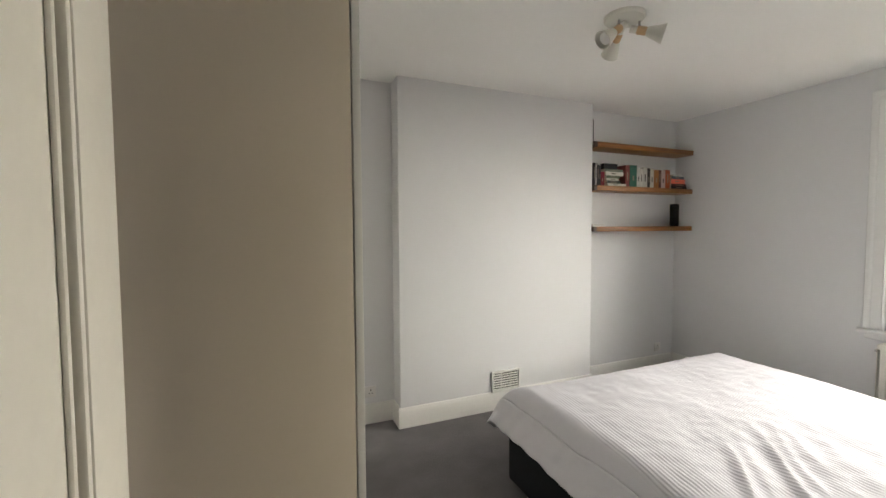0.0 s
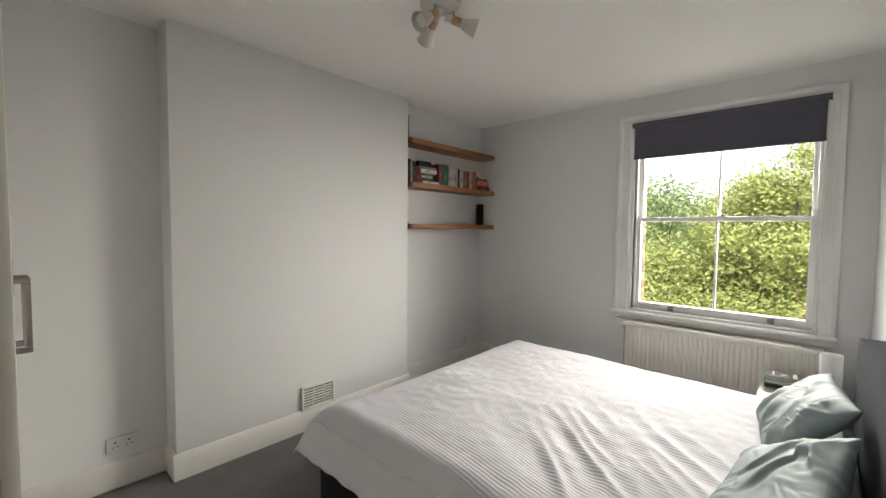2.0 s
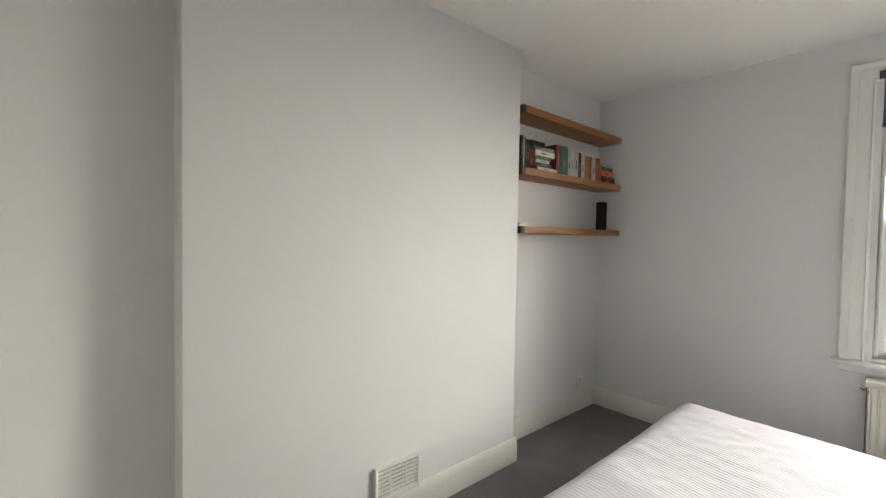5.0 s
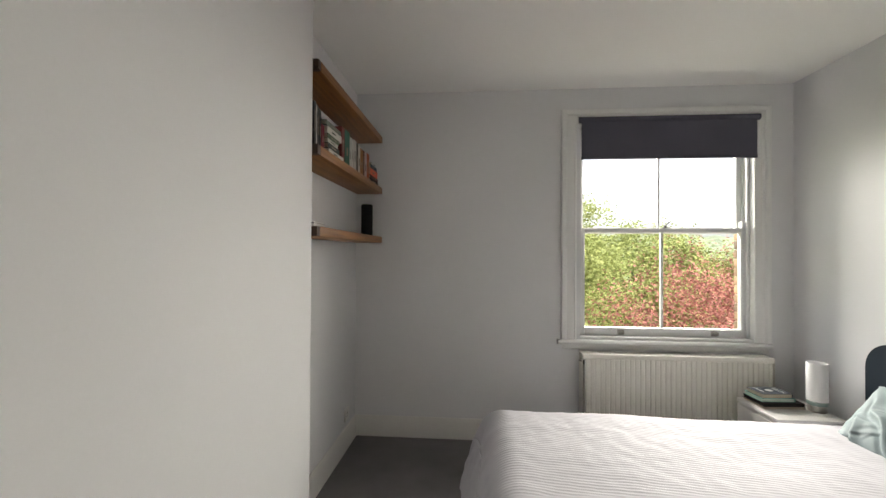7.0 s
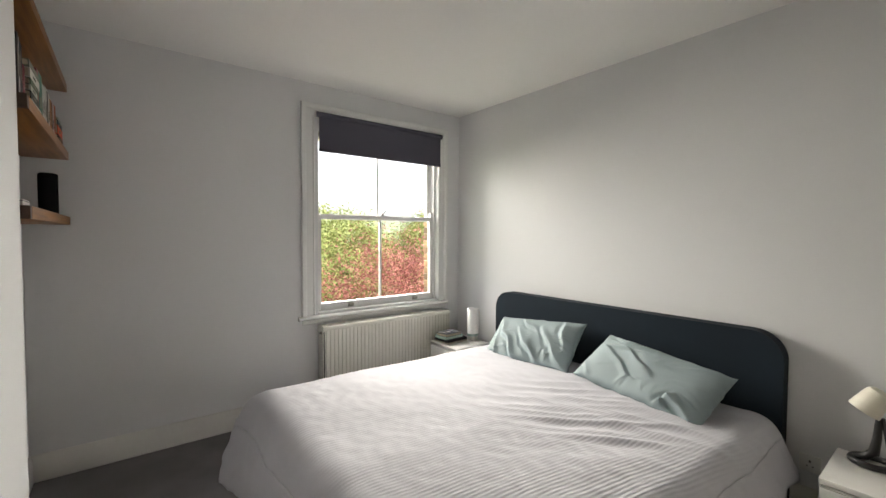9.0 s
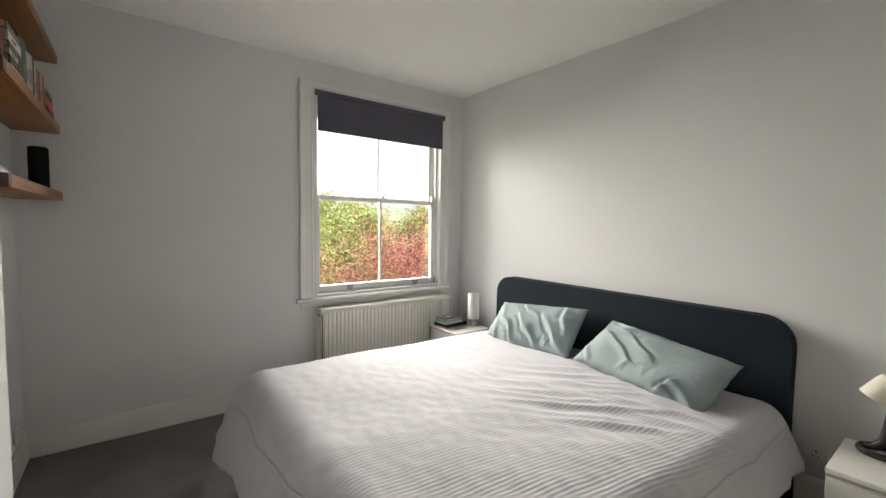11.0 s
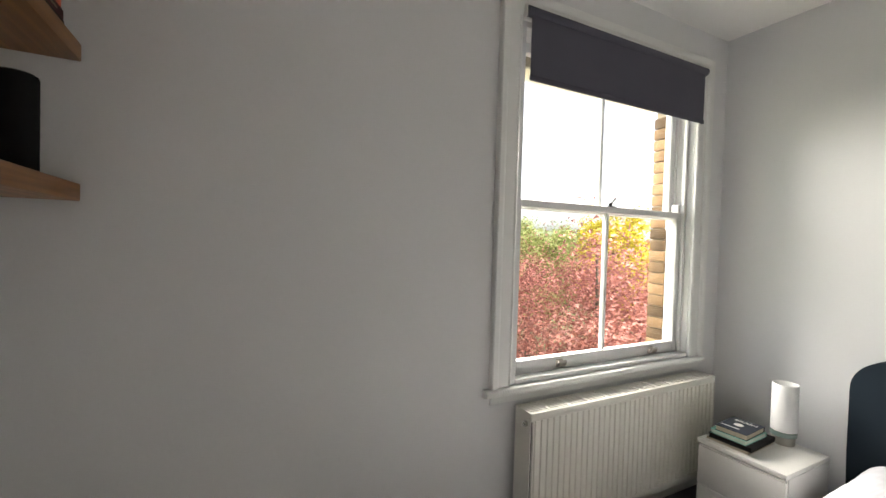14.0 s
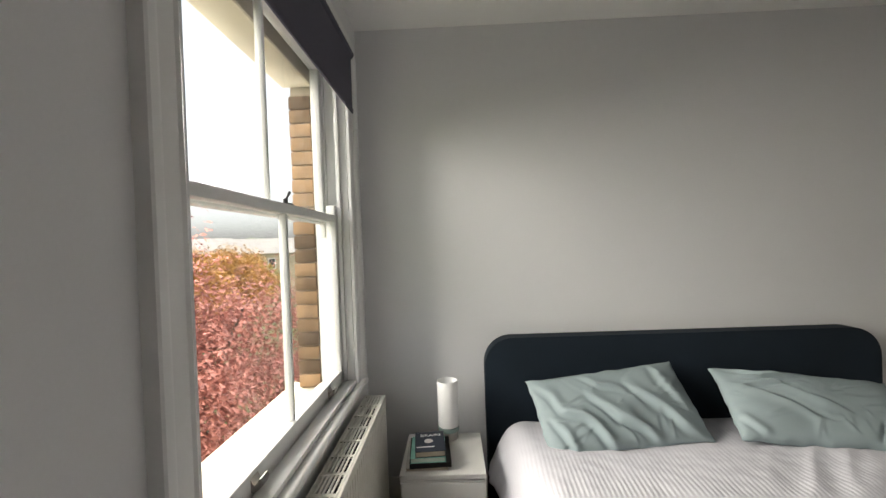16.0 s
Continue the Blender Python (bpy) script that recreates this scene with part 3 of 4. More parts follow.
def bed():
    b = holder("bed", "wide bed with a navy upholstered headboard and black fabric base", "bed", (2.2, 1.1, 0))
    inv = b.matrix_world.inverted()
    kids = [part("base", boxes(((BEDX0 + 0.02, 0.075, 0.03), (BEDX1 - 0.02, FOOT - 0.02, 0.35)), bevel=0.02), BASE, b, "black fabric bed base")]
    kids.append(part("mattress", boxes(((BEDX0 + 0.10, 0.08, 0.352), (BEDX1 - 0.10, FOOT - 0.09, 0.465)), bevel=0.05), SHEET, b, "white mattress"))
    for x in (BEDX0 + 0.12, BEDX1 - 0.12):
        for y in (0.2, FOOT - 0.15):
            kids.append(part("foot", lathe([(0.025, 0), (0.03, 0.03)], 16, None, pose(x, y, 0)), DARKPLASTIC, b))
    # padded headboard with rounded top corners
    x0, x1, zt, r = 1.245, 3.315, 0.942, 0.15
    out = [(x0, 0.02), (x0, 0.5)]
    out += [(x0 + r - r * math.cos(a), zt - r + r * math.sin(a)) for a in np.linspace(0, math.pi / 2, 12)]
    out += [(x0 + (x1 - x0) * k / 8, zt) for k in range(2, 7)]
    out += [(x1 - r + r * math.sin(a), zt - r + r * math.cos(a)) for a in np.linspace(0, math.pi / 2, 12)]
    out += [(x1, 0.5), (x1, 0.02)]
    bm = extrude_profile(out, "y", -0.022, 0.070)
    es = [e for e in bm.edges if e.verts[0].co.y > 0 and e.verts[1].co.y > 0]
    bmesh.ops.bevel(bm, geom=es, offset=0.036, segments=7, affect="EDGES", profile=0.5)
    kids.append(part("headboard", bm, NAVY, b, "padded navy headboard with rounded corners", smooth=50))
    for o in kids:
        o.matrix_parent_inverse = inv


bed()


def fall(e, soft, steep):
    """How a cloth goes over an edge: sideways run and drop for a length e past it."""
    if e <= 0:
        return 0.0, 0.0
    run = drop = 0.0
    n = 12
    for i in range(n):
        a = min(1.0, (e * (i + 0.5) / n) / soft) * steep
        run += e / n * math.cos(a)
        drop += e / n * math.sin(a)
    return run, drop


def bedspread():
    """Corded cotton bedspread: flat on top, hanging at the foot and both sides, creased."""
    nx, ny = 200, 190
    cx, hw, top = 2.205, 0.855, 0.562
    y_head, y_flat = 0.13, 2.07
    over, foot_over = 0.32, 0.40
    us = np.linspace(-hw - over, hw + over, nx)
    vs = np.linspace(y_head, y_flat + foot_over, ny)
    verts, uvs, cut = [], [], []
    for v in vs:
        for u in us:
            su = 1 if u > 0 else -1
            eu = abs(u) - hw
            hang = 1.0 + 0.04 * math.sin(v * 5.1 + su) + 0.03 * math.sin(v * 13)
            longer = 1.0 + 0.45 * max(0.0, min(1.0, (u + hw) / (2 * hw)))
            ev = (v - y_flat) * longer
            rx, dx = fall(max(0, eu) * hang, 0.15, 1.12)
            ry, dy = fall(max(0, ev) * (1 + 0.05 * math.sin(u * 7)), 0.18, 1.27)
            d = math.hypot(dx, dy) if dx and dy else dx + dy
            corner = min(max(0, eu), max(0, ev))
            x = cx + su * (min(abs(u), hw) + rx + corner * 0.10)
            x += 0.06 * max(0.0, 1 - (v - y_head) / 1.3) * max(0.0, min(1.0, u / 0.6))
            y = min(v, y_flat) + ry + corner * 0.12
            z = top - min(d, 0.49) - 0.048 * max(0.0, min(1.0, (1.65 - v) / 1.4))
            p = Vector((u * 1.0, v, 0.3))
            wr = 0.012 * (noise.noise(p * 2.1) + 0.5 * noise.noise(p * 4.7))
            # creases that run aslant across the middle of the bed
            q = Vector(((u - v) * 6.5, (u + v) * 1.3, 1.7))
            mid = math.exp(-(((u + 0.35) / 0.38) ** 2 + ((v - 0.88) / 0.36) ** 2))
            wr += 0.025 * mid * (0.45 - abs(noise.noise(q)) * 2.2)
            q2 = Vector(((u * 0.3 - v) * 7, (v * 0.3 + u) * 1.6, 5.1))
            mid2 = math.exp(-(((u + 0.55) / 0.30) ** 2 + ((v - 0.6) / 0.30) ** 2))
            wr += 0.012 * mid2 * (0.45 - abs(noise.noise(q2)) * 2.2)
            wr += 0.003 * noise.noise(p * 17)
            z += wr * (1.0 if d < 0.05 else 0.5)
            side = (0.020 * noise.noise(p * 6.0) + 0.012 * noise.noise(p * 15.0)) * min(1, dx / 0.2)
            x += su * side
            y += (0.020 * noise.noise(p * 5.0 + Vector((3, 1, 0))) + 0.012 * noise.noise(p * 14.0)) * min(1, dy / 0.2)
            verts.append((x, y, z))
            uvs.append((u - 0.13 * (v - 2.1), v))
            cut.append(eu > 0 and ev > 0 and math.hypot(eu / over, (v - y_flat) / foot_over) > 1.12)
    faces = [(j * nx + i, j * nx + i + 1, (j + 1) * nx + i + 1, (j + 1) * nx + i) for j in range(ny - 1) for i in range(nx - 1)]
    faces = [f for f in faces if not any(cut[k] for k in f)]
    flat = np.array(uvs, dtype=np.float32)

    def cloth(name, chosen):
        me = bpy.data.meshes.new(name)
        used = sorted({k for f in chosen for k in f})
        at = {k: i for i, k in enumerate(used)}
        me.from_pydata([verts[k] for k in used], [], [tuple(at[k] for k in f) for f in chosen])
        uv = me.uv_layers.new(name="cloth")
        idx = np.zeros(len(me.loops), dtype=np.int32)
        me.loops.foreach_get("vertex_index", idx)
        uv.data.foreach_set("uv", flat[used][idx].ravel())
        me.materials.append(RIBBED)
        me.polygons.foreach_set("use_smooth", [True] * len(me.polygons))
        ob = new(name, me)
        th = ob.modifiers.new("thickness", "SOLIDIFY")
        th.thickness, th.offset = 0.012, -1
        return ob

    def in_border(f):
        return us[f[0] % nx] < -1.02 or vs[f[0] // nx] > 2.25

    ob = tagged(cloth("bedspread", [f for f in faces if not in_border(f)]), "white corded cotton bedspread, creased, hanging over the bed", "bedspread")
    edge = tagged(cloth("border", [f for f in faces if in_border(f)]), "plain uncorded hanging border")
    edge.parent = ob
    return ob


bedspread()


def pillow(at, size, tilt, spin, seed, creases, label):
    """A stuffed satin pillow with drawn-in corners; creases run from (a, b) to (c, d) over its face, -1 to 1."""
    n = 120
    w, h, t = size
    rnd = random.Random(seed)
    lines = list(creases)
    for k in range(34):
        a, b = rnd.uniform(-0.95, 0.95), rnd.uniform(-0.95, 0.95)
        if abs(a) < 0.6 and abs(b) < 0.6:
            a, b = a * 1.5, b * 1.5
        lines.append((a, b, a * rnd.uniform(0.55, 0.8) + rnd.uniform(-0.15, 0.15), b * rnd.uniform(0.45, 0.7) + rnd.uniform(-0.15, 0.15), rnd.uniform(0.0008, 0.0026), rnd.uniform(0.006, 0.013)))
    lines = [(a * w / 2, b * h / 2, c * w / 2, d * h / 2, up, wide) for a, b, c, d, up, wide in lines]

    def relief(x, y, s):
        z = 0.0
        wx = 0.022 * noise.noise(Vector((x * 9, y * 9, seed + s)))
        wy = 0.022 * noise.noise(Vector((x * 9, y * 9, seed + s + 7)))
        for k, (a, b, c, d, up, wide) in enumerate(lines):
            if (s < 0) != (k % 9 == 8):
                continue
            ux, uy = c - a, d - b
            ln = math.hypot(ux, uy)
            px, py = x + wx - a, y + wy - b
            f = (px * ux + py * uy) / (ln * ln)
            if -0.15 < f < 1.15:
                o = (px * uy - py * ux) / ln
                fade = min(1.0, (f + 0.15) / 0.35) * min(1.0, (1.15 - f) / 0.35)
                # steep on one side, slack on the other, with a trough beside the ridge
                g = math.exp(-(o / (wide * 0.75 if o > 0 else wide * 1.9)) ** 2) - 0.45 * math.exp(-((o - 1.7 * wide) / (0.9 * wide)) ** 2)
                z += 1.5 * up * fade * g
        return z

    bm = bmesh.new()
    sides = []
    for s in (1, -1):
        grid = []
        for j in range(n + 1):
            row = []
            for i in range(n + 1):
                a, b = 2 * i / n - 1, 2 * j / n - 1
                ea, eb = 1 - abs(a) ** 2.4, 1 - abs(b) ** 2.4
                puff = (max(0, ea) * max(0, eb)) ** 0.45
                pull = 1 - 0.05 * (1 - abs(b) ** 4) * abs(a) ** 6
                pull2 = 1 - 0.07 * (1 - abs(a) ** 4) * abs(b) ** 6
                nip = 1 - 0.015 * abs(a * b) ** 5
                x, y = w / 2 * a * pull * nip, h / 2 * b * pull2 * nip
                y += 0.007 * noise.noise(Vector((a * 6, seed, b))) * abs(b) ** 3
                x += 0.007 * noise.noise(Vector((b * 5, seed + 4, a))) * abs(a) ** 3
                q = Vector((x * 5 + seed, y * 5, s * 2.0))
                z = s * (t / 2 * puff + 0.012 * noise.noise(q) * puff ** 0.5 + relief(x, y, s) * min(1, puff * 1.6))
                if s == -1 and (i in (0, n) or j in (0, n)):
                    row.append(sides[0][j][i])
                else:
                    row.append(bm.verts.new((x, y, z if 0 < i < n and 0 < j < n else 0.010 * noise.noise(q * 2.5))))
            grid.append(row)
        sides.append(grid)
        for j in range(n):
            for i in range(n):
                f = (grid[j][i], grid[j][i + 1], grid[j + 1][i + 1], grid[j + 1][i])
                bm.faces.new(f if s == 1 else tuple(reversed(f)))
    ob = thing("pillow", bm, PILLOW, label, "pillow", "pillows on the bed", smooth=180)
    ob.matrix_world = pose(*at, tilt, 0, 0) @ pose(0, 0, 0, 0, 0, spin)
    return ob


FOLDS_A = [(0.80, 0.10, 0.62, 0.90, 0.012, 0.014), (0.58, 0.0, 0.12, 0.92, 0.017, 0.016), (0.25, -0.30, -0.30, 0.88, 0.017, 0.018), (-0.25, -0.40, -0.80, 0.82, 0.013, 0.018), (0.30, -0.85, -0.10, -0.30, 0.010, 0.014), (0.88, -0.85, 0.55, 0.15, 0.010, 0.016), (-0.60, -0.80, -0.80, 0.20, 0.008, 0.018)]
FOLDS_B = [(0.88, -0.90, 0.30, -0.62, 0.013, 0.012), (0.72, -0.62, 0.05, -0.68, 0.012, 0.012), (0.74, -0.36, 0.25, -0.46, 0.009, 0.012), (-0.50, 0.55, -0.90, 0.92, 0.016, 0.014), (-0.55, 0.45, -0.38, 0.92, 0.014, 0.014), (0.92, 0.45, 0.74, 0.88, 0.010, 0.012), (-0.15, 0.15, 0.55, -0.58, 0.009, 0.014), (0.10, 0.40, 0.82, -0.38, 0.008, 0.014)]
pillow((2.715, 0.285, 0.630), (0.78, 0.42, 0.14), -44, 7, 1, FOLDS_A, "duck-egg blue satin pillow, creased, leaning on the headboard")
pillow((1.815, 0.335, 0.625), (0.80, 0.405, 0.15), -33, -9, 7, FOLDS_B, "duck-egg blue pillow lying aslant against the headboard")


# ---- bedside chests ----
def bedside(at, label):
    c = holder("bedside_chest", label, "bedside table", at, "bedside chests")
    w, d, h = 0.375, 0.385, 0.462
    part("top", boxes(((0, 0, h - 0.022), (w, d + 0.004, h)), bevel=0.002), STAND, c)
    part("body", boxes(((0, 0, 0), (0.016, d - 0.018, h - 0.023)), ((w - 0.016, 0, 0), (w, d - 0.018, h - 0.023)), ((0.016, 0, 0.03), (w - 0.016, 0.006, h - 0.023)), ((0.016, 0.03, 0.0), (w - 0.016, 0.05, 0.055)), bevel=0.001), STAND, c)
    for a, b in ((0.058, 0.230), (0.237, 0.424)):
        dr = part("drawer", boxes(((0.004, d - 0.016, a), (w - 0.004, d + 0.001, b)), ((0.02, 0.05, a + 0.02), (w - 0.02, d - 0.017, b - 0.03)), bevel=0.002), STAND, c, "plain white drawer front")
        part("grip_edge", boxes(((0.006, d - 0.016, b + 0.001), (w - 0.006, d - 0.004, b + 0.009))), STAND, dr)
    return c


bedside((3.355, 0.118, 0.0), "white two-drawer bedside chest with books on it")
bedside((0.654, 0.118, 0.0), "white two-drawer bedside chest with a small lamp on it")


def cylinder_lamp(at):
    l = holder("table_lamp", "white opal cylinder lamp on a metal foot", "lamp", at)
    part("base", lathe([(0.0006, 0), (0.046, 0), (0.047, 0.004), (0.047, 0.036), (0.044, 0.040), (0.0006, 0.040)], 32), STEEL, l, "brushed metal foot")
    part("ring", lathe([(0.049, 0.040), (0.0535, 0.042), (0.0535, 0.062), (0.050, 0.064), (0.040, 0.064)], 32), LAMPRING, l, "grey-green ring")
    part("shade", lathe([(0.050, 0.064), (0.053, 0.066), (0.053, 0.292), (0.051, 0.295), (0.049, 0.292), (0.049, 0.07)], 40), OPAL, l, "white cylinder shade")
    part("switch", boxes(((0.06, 0.0, 0.0), (0.10, 0.018, 0.014)), bevel=0.004), PLASTIC, l)
    return l


cylinder_lamp((3.518, 0.165, 0.462))


def black_lamp(at, turn):
    l = holder("reading_lamp", "small lamp with a cream shade on a black swept stand", "lamp", at)
    l.matrix_world = pose(*at, 0, 0, turn)
    # open oval hoop that rises at the back into a flat strut
    ring = [(0.066 * math.cos(a), 0.058 * math.sin(a), 0.014) for a in np.linspace(-0.25, 2 * math.pi - 0.25, 30)]
    part("base", sweep(ring, 0.0135, 10), DARKPLASTIC, l, "black oval hoop foot")
    bm = sweep([(0.056, -0.004, 0.020), (0.020, -0.004, 0.032), (-0.004, -0.003, 0.058), (-0.012, -0.002, 0.12), (-0.016, 0, 0.215)], [0.014, 0.017, 0.019, 0.015, 0.011], 12)
    part("stem", bm, DARKPLASTIC, l, "black swept stem")
    part("stem", sweep([(-0.062, 0.006, 0.016), (-0.052, 0.004, 0.075), (-0.038, 0.002, 0.15), (-0.026, 0, 0.215)], [0.010, 0.009, 0.008, 0.008], 10), DARKPLASTIC, l)
    m = look((-0.022, 0.0, 0.328), (0.030, 0.016, 0.235))
    down = m @ pose(0, 0, 0, 180, 0, 0)
    part("shade", lathe([(0.0006, -0.004), (0.026, -0.001), (0.040, 0.008), (0.046, 0.024), (0.056, 0.108), (0.053, 0.108), (0.043, 0.026), (0.036, 0.012), (0.0006, 0.004)], 40, None, down), CREAM, l, "cream enamel bell shade")
    part("socket", lathe([(0.017, 0.004), (0.019, 0.020), (0.019, 0.050), (0.014, 0.056)], 20, None, down), CREAM, l)
    part("bulb", lathe([(0.012, 0.052), (0.026, 0.074), (0.030, 0.092), (0.022, 0.110), (0.0006, 0.118)], 24, None, down), OPAL, l, "white bulb")
    return l


black_lamp((0.908, 0.205, 0.462), 0)


def spot_bar(at):
    """Round ceiling plate with three small cone spots."""
    s = holder("ceiling_spotlight", "white ceiling plate with three cone spots and wooden necks", "ceiling light", at)
    part("plate", lathe([(0.0006, 0.0), (0.105, 0.0), (0.105, -0.014), (0.098, -0.022), (0.0006, -0.024)], 40), LIGHTGREY, s, "round pale metal plate")
    for a, tilt, px, py in ((173, 54, -0.036, 0.002), (316, 72, 0.080, -0.026), (70, 58, 0.020, 0.060)):
        part("arm", sweep([(px, py, -0.022), (px, py, -0.058)], 0.006, 8), STEEL, s, "steel swivel arm")
        m = pose(px, py, -0.070, 0, 0, a) @ pose(0, 0, 0, 0, 180 - tilt, 0)
        part("cap", lathe([(0.0006, -0.050), (0.017, -0.048), (0.019, -0.044), (0.019, -0.012)], 24, None, m), LIGHTGREY, s, "pale enamel socket cap")
        part("neck", lathe([(0.018, -0.012), (0.022, -0.006), (0.022, 0.034), (0.019, 0.038)], 24, None, m), PALEWOOD, s, "turned wooden neck")
        part("shade", lathe([(0.019, 0.036), (0.024, 0.040), (0.050, 0.125), (0.047, 0.125), (0.022, 0.045), (0.0006, 0.044)], 32, None, m), LIGHTGREY, s, "pale enamel cone shade")
        part("bulb", lathe([(0.010, 0.046), (0.028, 0.085), (0.032, 0.108), (0.0006, 0.112)], 24, None, m), OPAL, s)
    return s


spot_bar((1.700, 1.745, TOP))


# ---- alcove shelves ----
def shelf(z):
    s = holder("wall_shelf", "thick oiled oak floating shelf in the alcove", "shelf", (3.31, 3.09, z - 0.047), "alcove shelves")
    for o in (
        part("board", boxes(((2.697, 2.985, z - 0.047), (3.967, 3.188, z)), bevel=0.003), OAK, s),
        part("end_block", boxes(((2.659, 2.986, z - 0.0465), (2.6965, 3.188, z - 0.0005)), bevel=0.002), DARKWOOD, s, "dark end-grain block"),
    ):
        o.matrix_parent_inverse = s.matrix_world.inverted()


SHELVES = (1.541, 1.922, 2.318)
for z in SHELVES:
    shelf(z)

COVERS = {}


def cover(rgb):
    if rgb not in COVERS:
        COVERS[rgb] = mat("book_cover", rgb, 0.65, var=0.10, scale=20, fine=200, bump=0.05, depth=0.0005, spec=0.25)
    return COVERS[rgb]


def book(at, thick, depth, height, rgb, flat=False, lean=0.0, turn=0.0, group="books on the shelf", label="paperback book standing on the shelf", band=None, leaf=None):
    """Cover with a page block; stands on its tail, spine to the front."""
    b = holder("book", label, "book", at, group)
    c = 0.002
    part("page_block", boxes(((c, 0.006, 0.003), (thick - c, depth - 0.004, height - 0.003))), cover(leaf) if leaf else PAPER, b)
    part("cover", boxes(((0, 0, 0), (c, depth, height)), ((thick - c, 0, 0), (thick, depth, height)), ((c, 0, 0), (thick - c, 0.003, height))), cover(rgb), b)
    if band:
        part("spine_title", boxes(((thick * 0.40, -0.0006, height * 0.3), (thick * 0.62, 0.0, height * 0.3 + height * 0.35 * (0.5 + (thick * 331) % 1)))), cover(band), b)
    if flat:
        b.matrix_world = pose(*at, 0, 0, turn) @ pose(0, 0, 0, 0, 90, 0) @ pose(-thick, 0, 0)
    else:
        b.matrix_world = pose(*at, 0, lean, turn)
    return b


zs = SHELVES[1]
INK, PALE = (0.05, 0.04, 0.04), (0.26, 0.22, 0.16)
# uprights: place along the shelf, thickness, height, colour
UPRIGHT = [
    (2.668, 0.024, 0.205, (0.015, 0.015, 0.017)), (2.694, 0.012, 0.195, (0.45, 0.44, 0.40)), (2.7065, 0.008, 0.20, (0.03, 0.03, 0.03)), (2.716, 0.018, 0.190, (0.020, 0.022, 0.025)), (2.737, 0.019, 0.185, (0.016, 0.018, 0.020)),
    (2.760, 0.040, 0.125, (0.16, 0.010, 0.022)),
    (3.062, 0.050, 0.205, (0.20, 0.055, 0.050)), (3.118, 0.088, 0.208, (0.045, 0.135, 0.095)), (3.210, 0.040, 0.185, (0.46, 0.47, 0.43)), (3.254, 0.032, 0.182, (0.52, 0.50, 0.46)),
    (3.290, 0.056, 0.195, (0.44, 0.43, 0.39)), (3.350, 0.034, 0.190, (0.030, 0.025, 0.025)), (3.388, 0.046, 0.188, (0.50, 0.47, 0.40)), (3.438, 0.064, 0.178, (0.28, 0.12, 0.035)), (3.505, 0.030, 0.180, (0.09, 0.035, 0.025)),
    (3.539, 0.055, 0.178, (0.48, 0.36, 0.34)), (3.598, 0.060, 0.185, (0.36, 0.085, 0.030)),
]
for x, t, h, c in UPRIGHT:
    book((x, 3.008, zs), t, 0.13, h, c, band=INK if sum(c) > 1 else PALE)
# a lying pile against a large dark book, and one at the end
z = zs
for t, x, l, c in ((0.022, 2.830, 0.225, (0.52, 0.50, 0.44)), (0.026, 2.818, 0.170, (0.035, 0.04, 0.035)), (0.020, 2.812, 0.150, (0.46, 0.46, 0.40)), (0.024, 2.814, 0.165, (0.07, 0.10, 0.06)), (0.034, 2.806, 0.215, (0.55, 0.53, 0.48)), (0.024, 2.790, 0.225, (0.14, 0.16, 0.13))):
    book((x, 2.995, z), t, 0.09, l, c, flat=True, label="book lying in a pile on the shelf", band=INK if sum(c) > 1 else PALE)
    z += t + 0.001
book((2.878, 3.095, zs), 0.170, 0.05, 0.225, (0.035, 0.035, 0.040), label="large dark book box standing behind the pile")
z = zs
for t, x, l, c in ((0.026, 3.672, 0.225, (0.020, 0.018, 0.018)), (0.024, 3.676, 0.215, (0.07, 0.022, 0.022)), (0.046, 3.670, 0.205, (0.78, 0.17, 0.10)), (0.028, 3.682, 0.175, (0.06, 0.10, 0.12)), (0.018, 3.700, 0.12, (0.50, 0.53, 0.52))):
    book((x, 3.002, z), t, 0.13, l, c, flat=True, label="book lying in a pile at the end of the shelf", band=PALE)
    z += t + 0.001

# lowest shelf: loudspeaker and small odds
sp = holder("loudspeaker", "black upright cylindrical loudspeaker", "loudspeaker", (3.80, 3.06, SHELVES[0]))
part("body", lathe([(0.040, 0), (0.042, 0.004), (0.042, 0.222), (0.040, 0.228), (0.034, 0.230)], 36), BLACK, sp)
part("top_ring", lathe([(0.034, 0.2302), (0.034, 0.232), (0.028, 0.232)], 32), DARKPLASTIC, sp)
bx = holder("pencil_case", "small white box lying on the lowest shelf", "box", (2.668, 3.005, SHELVES[0]))
part("box", boxes(((0, 0, 0), (0.13, 0.05, 0.022)), bevel=0.003), PLASTIC, bx)
part("lid_edge", boxes(((-0.001, -0.001, 0.0145), (0.131, 0.051, 0.0165))), DARKPLASTIC, bx, "dark seam")
st = holder("small_stand", "small dark metal stand on the lowest shelf", "stand", (2.69, 3.08, SHELVES[0]))
part("foot", boxes(((0, 0, 0), (0.04, 0.05, 0.006)), bevel=0.002), DARKPLASTIC, st)
part("prop", sweep([(0.02, 0.03, 0.005), (0.022, 0.01, 0.05)], 0.004, 8), DARKPLASTIC, st)
ph = holder("picture_frame", "thin dark picture frame standing on the top shelf", "picture frame", (2.672, 3.060, SHELVES[2]))
part("frame", boxes(((0, 0, 0), (0.042, 0.006, 0.008)), ((0.036, 0, 0.0085), (0.042, 0.006, 0.21)), ((0, 0, 0.2105), (0.042, 0.006, 0.217)), bevel=0.001), DARKPLASTIC, ph)

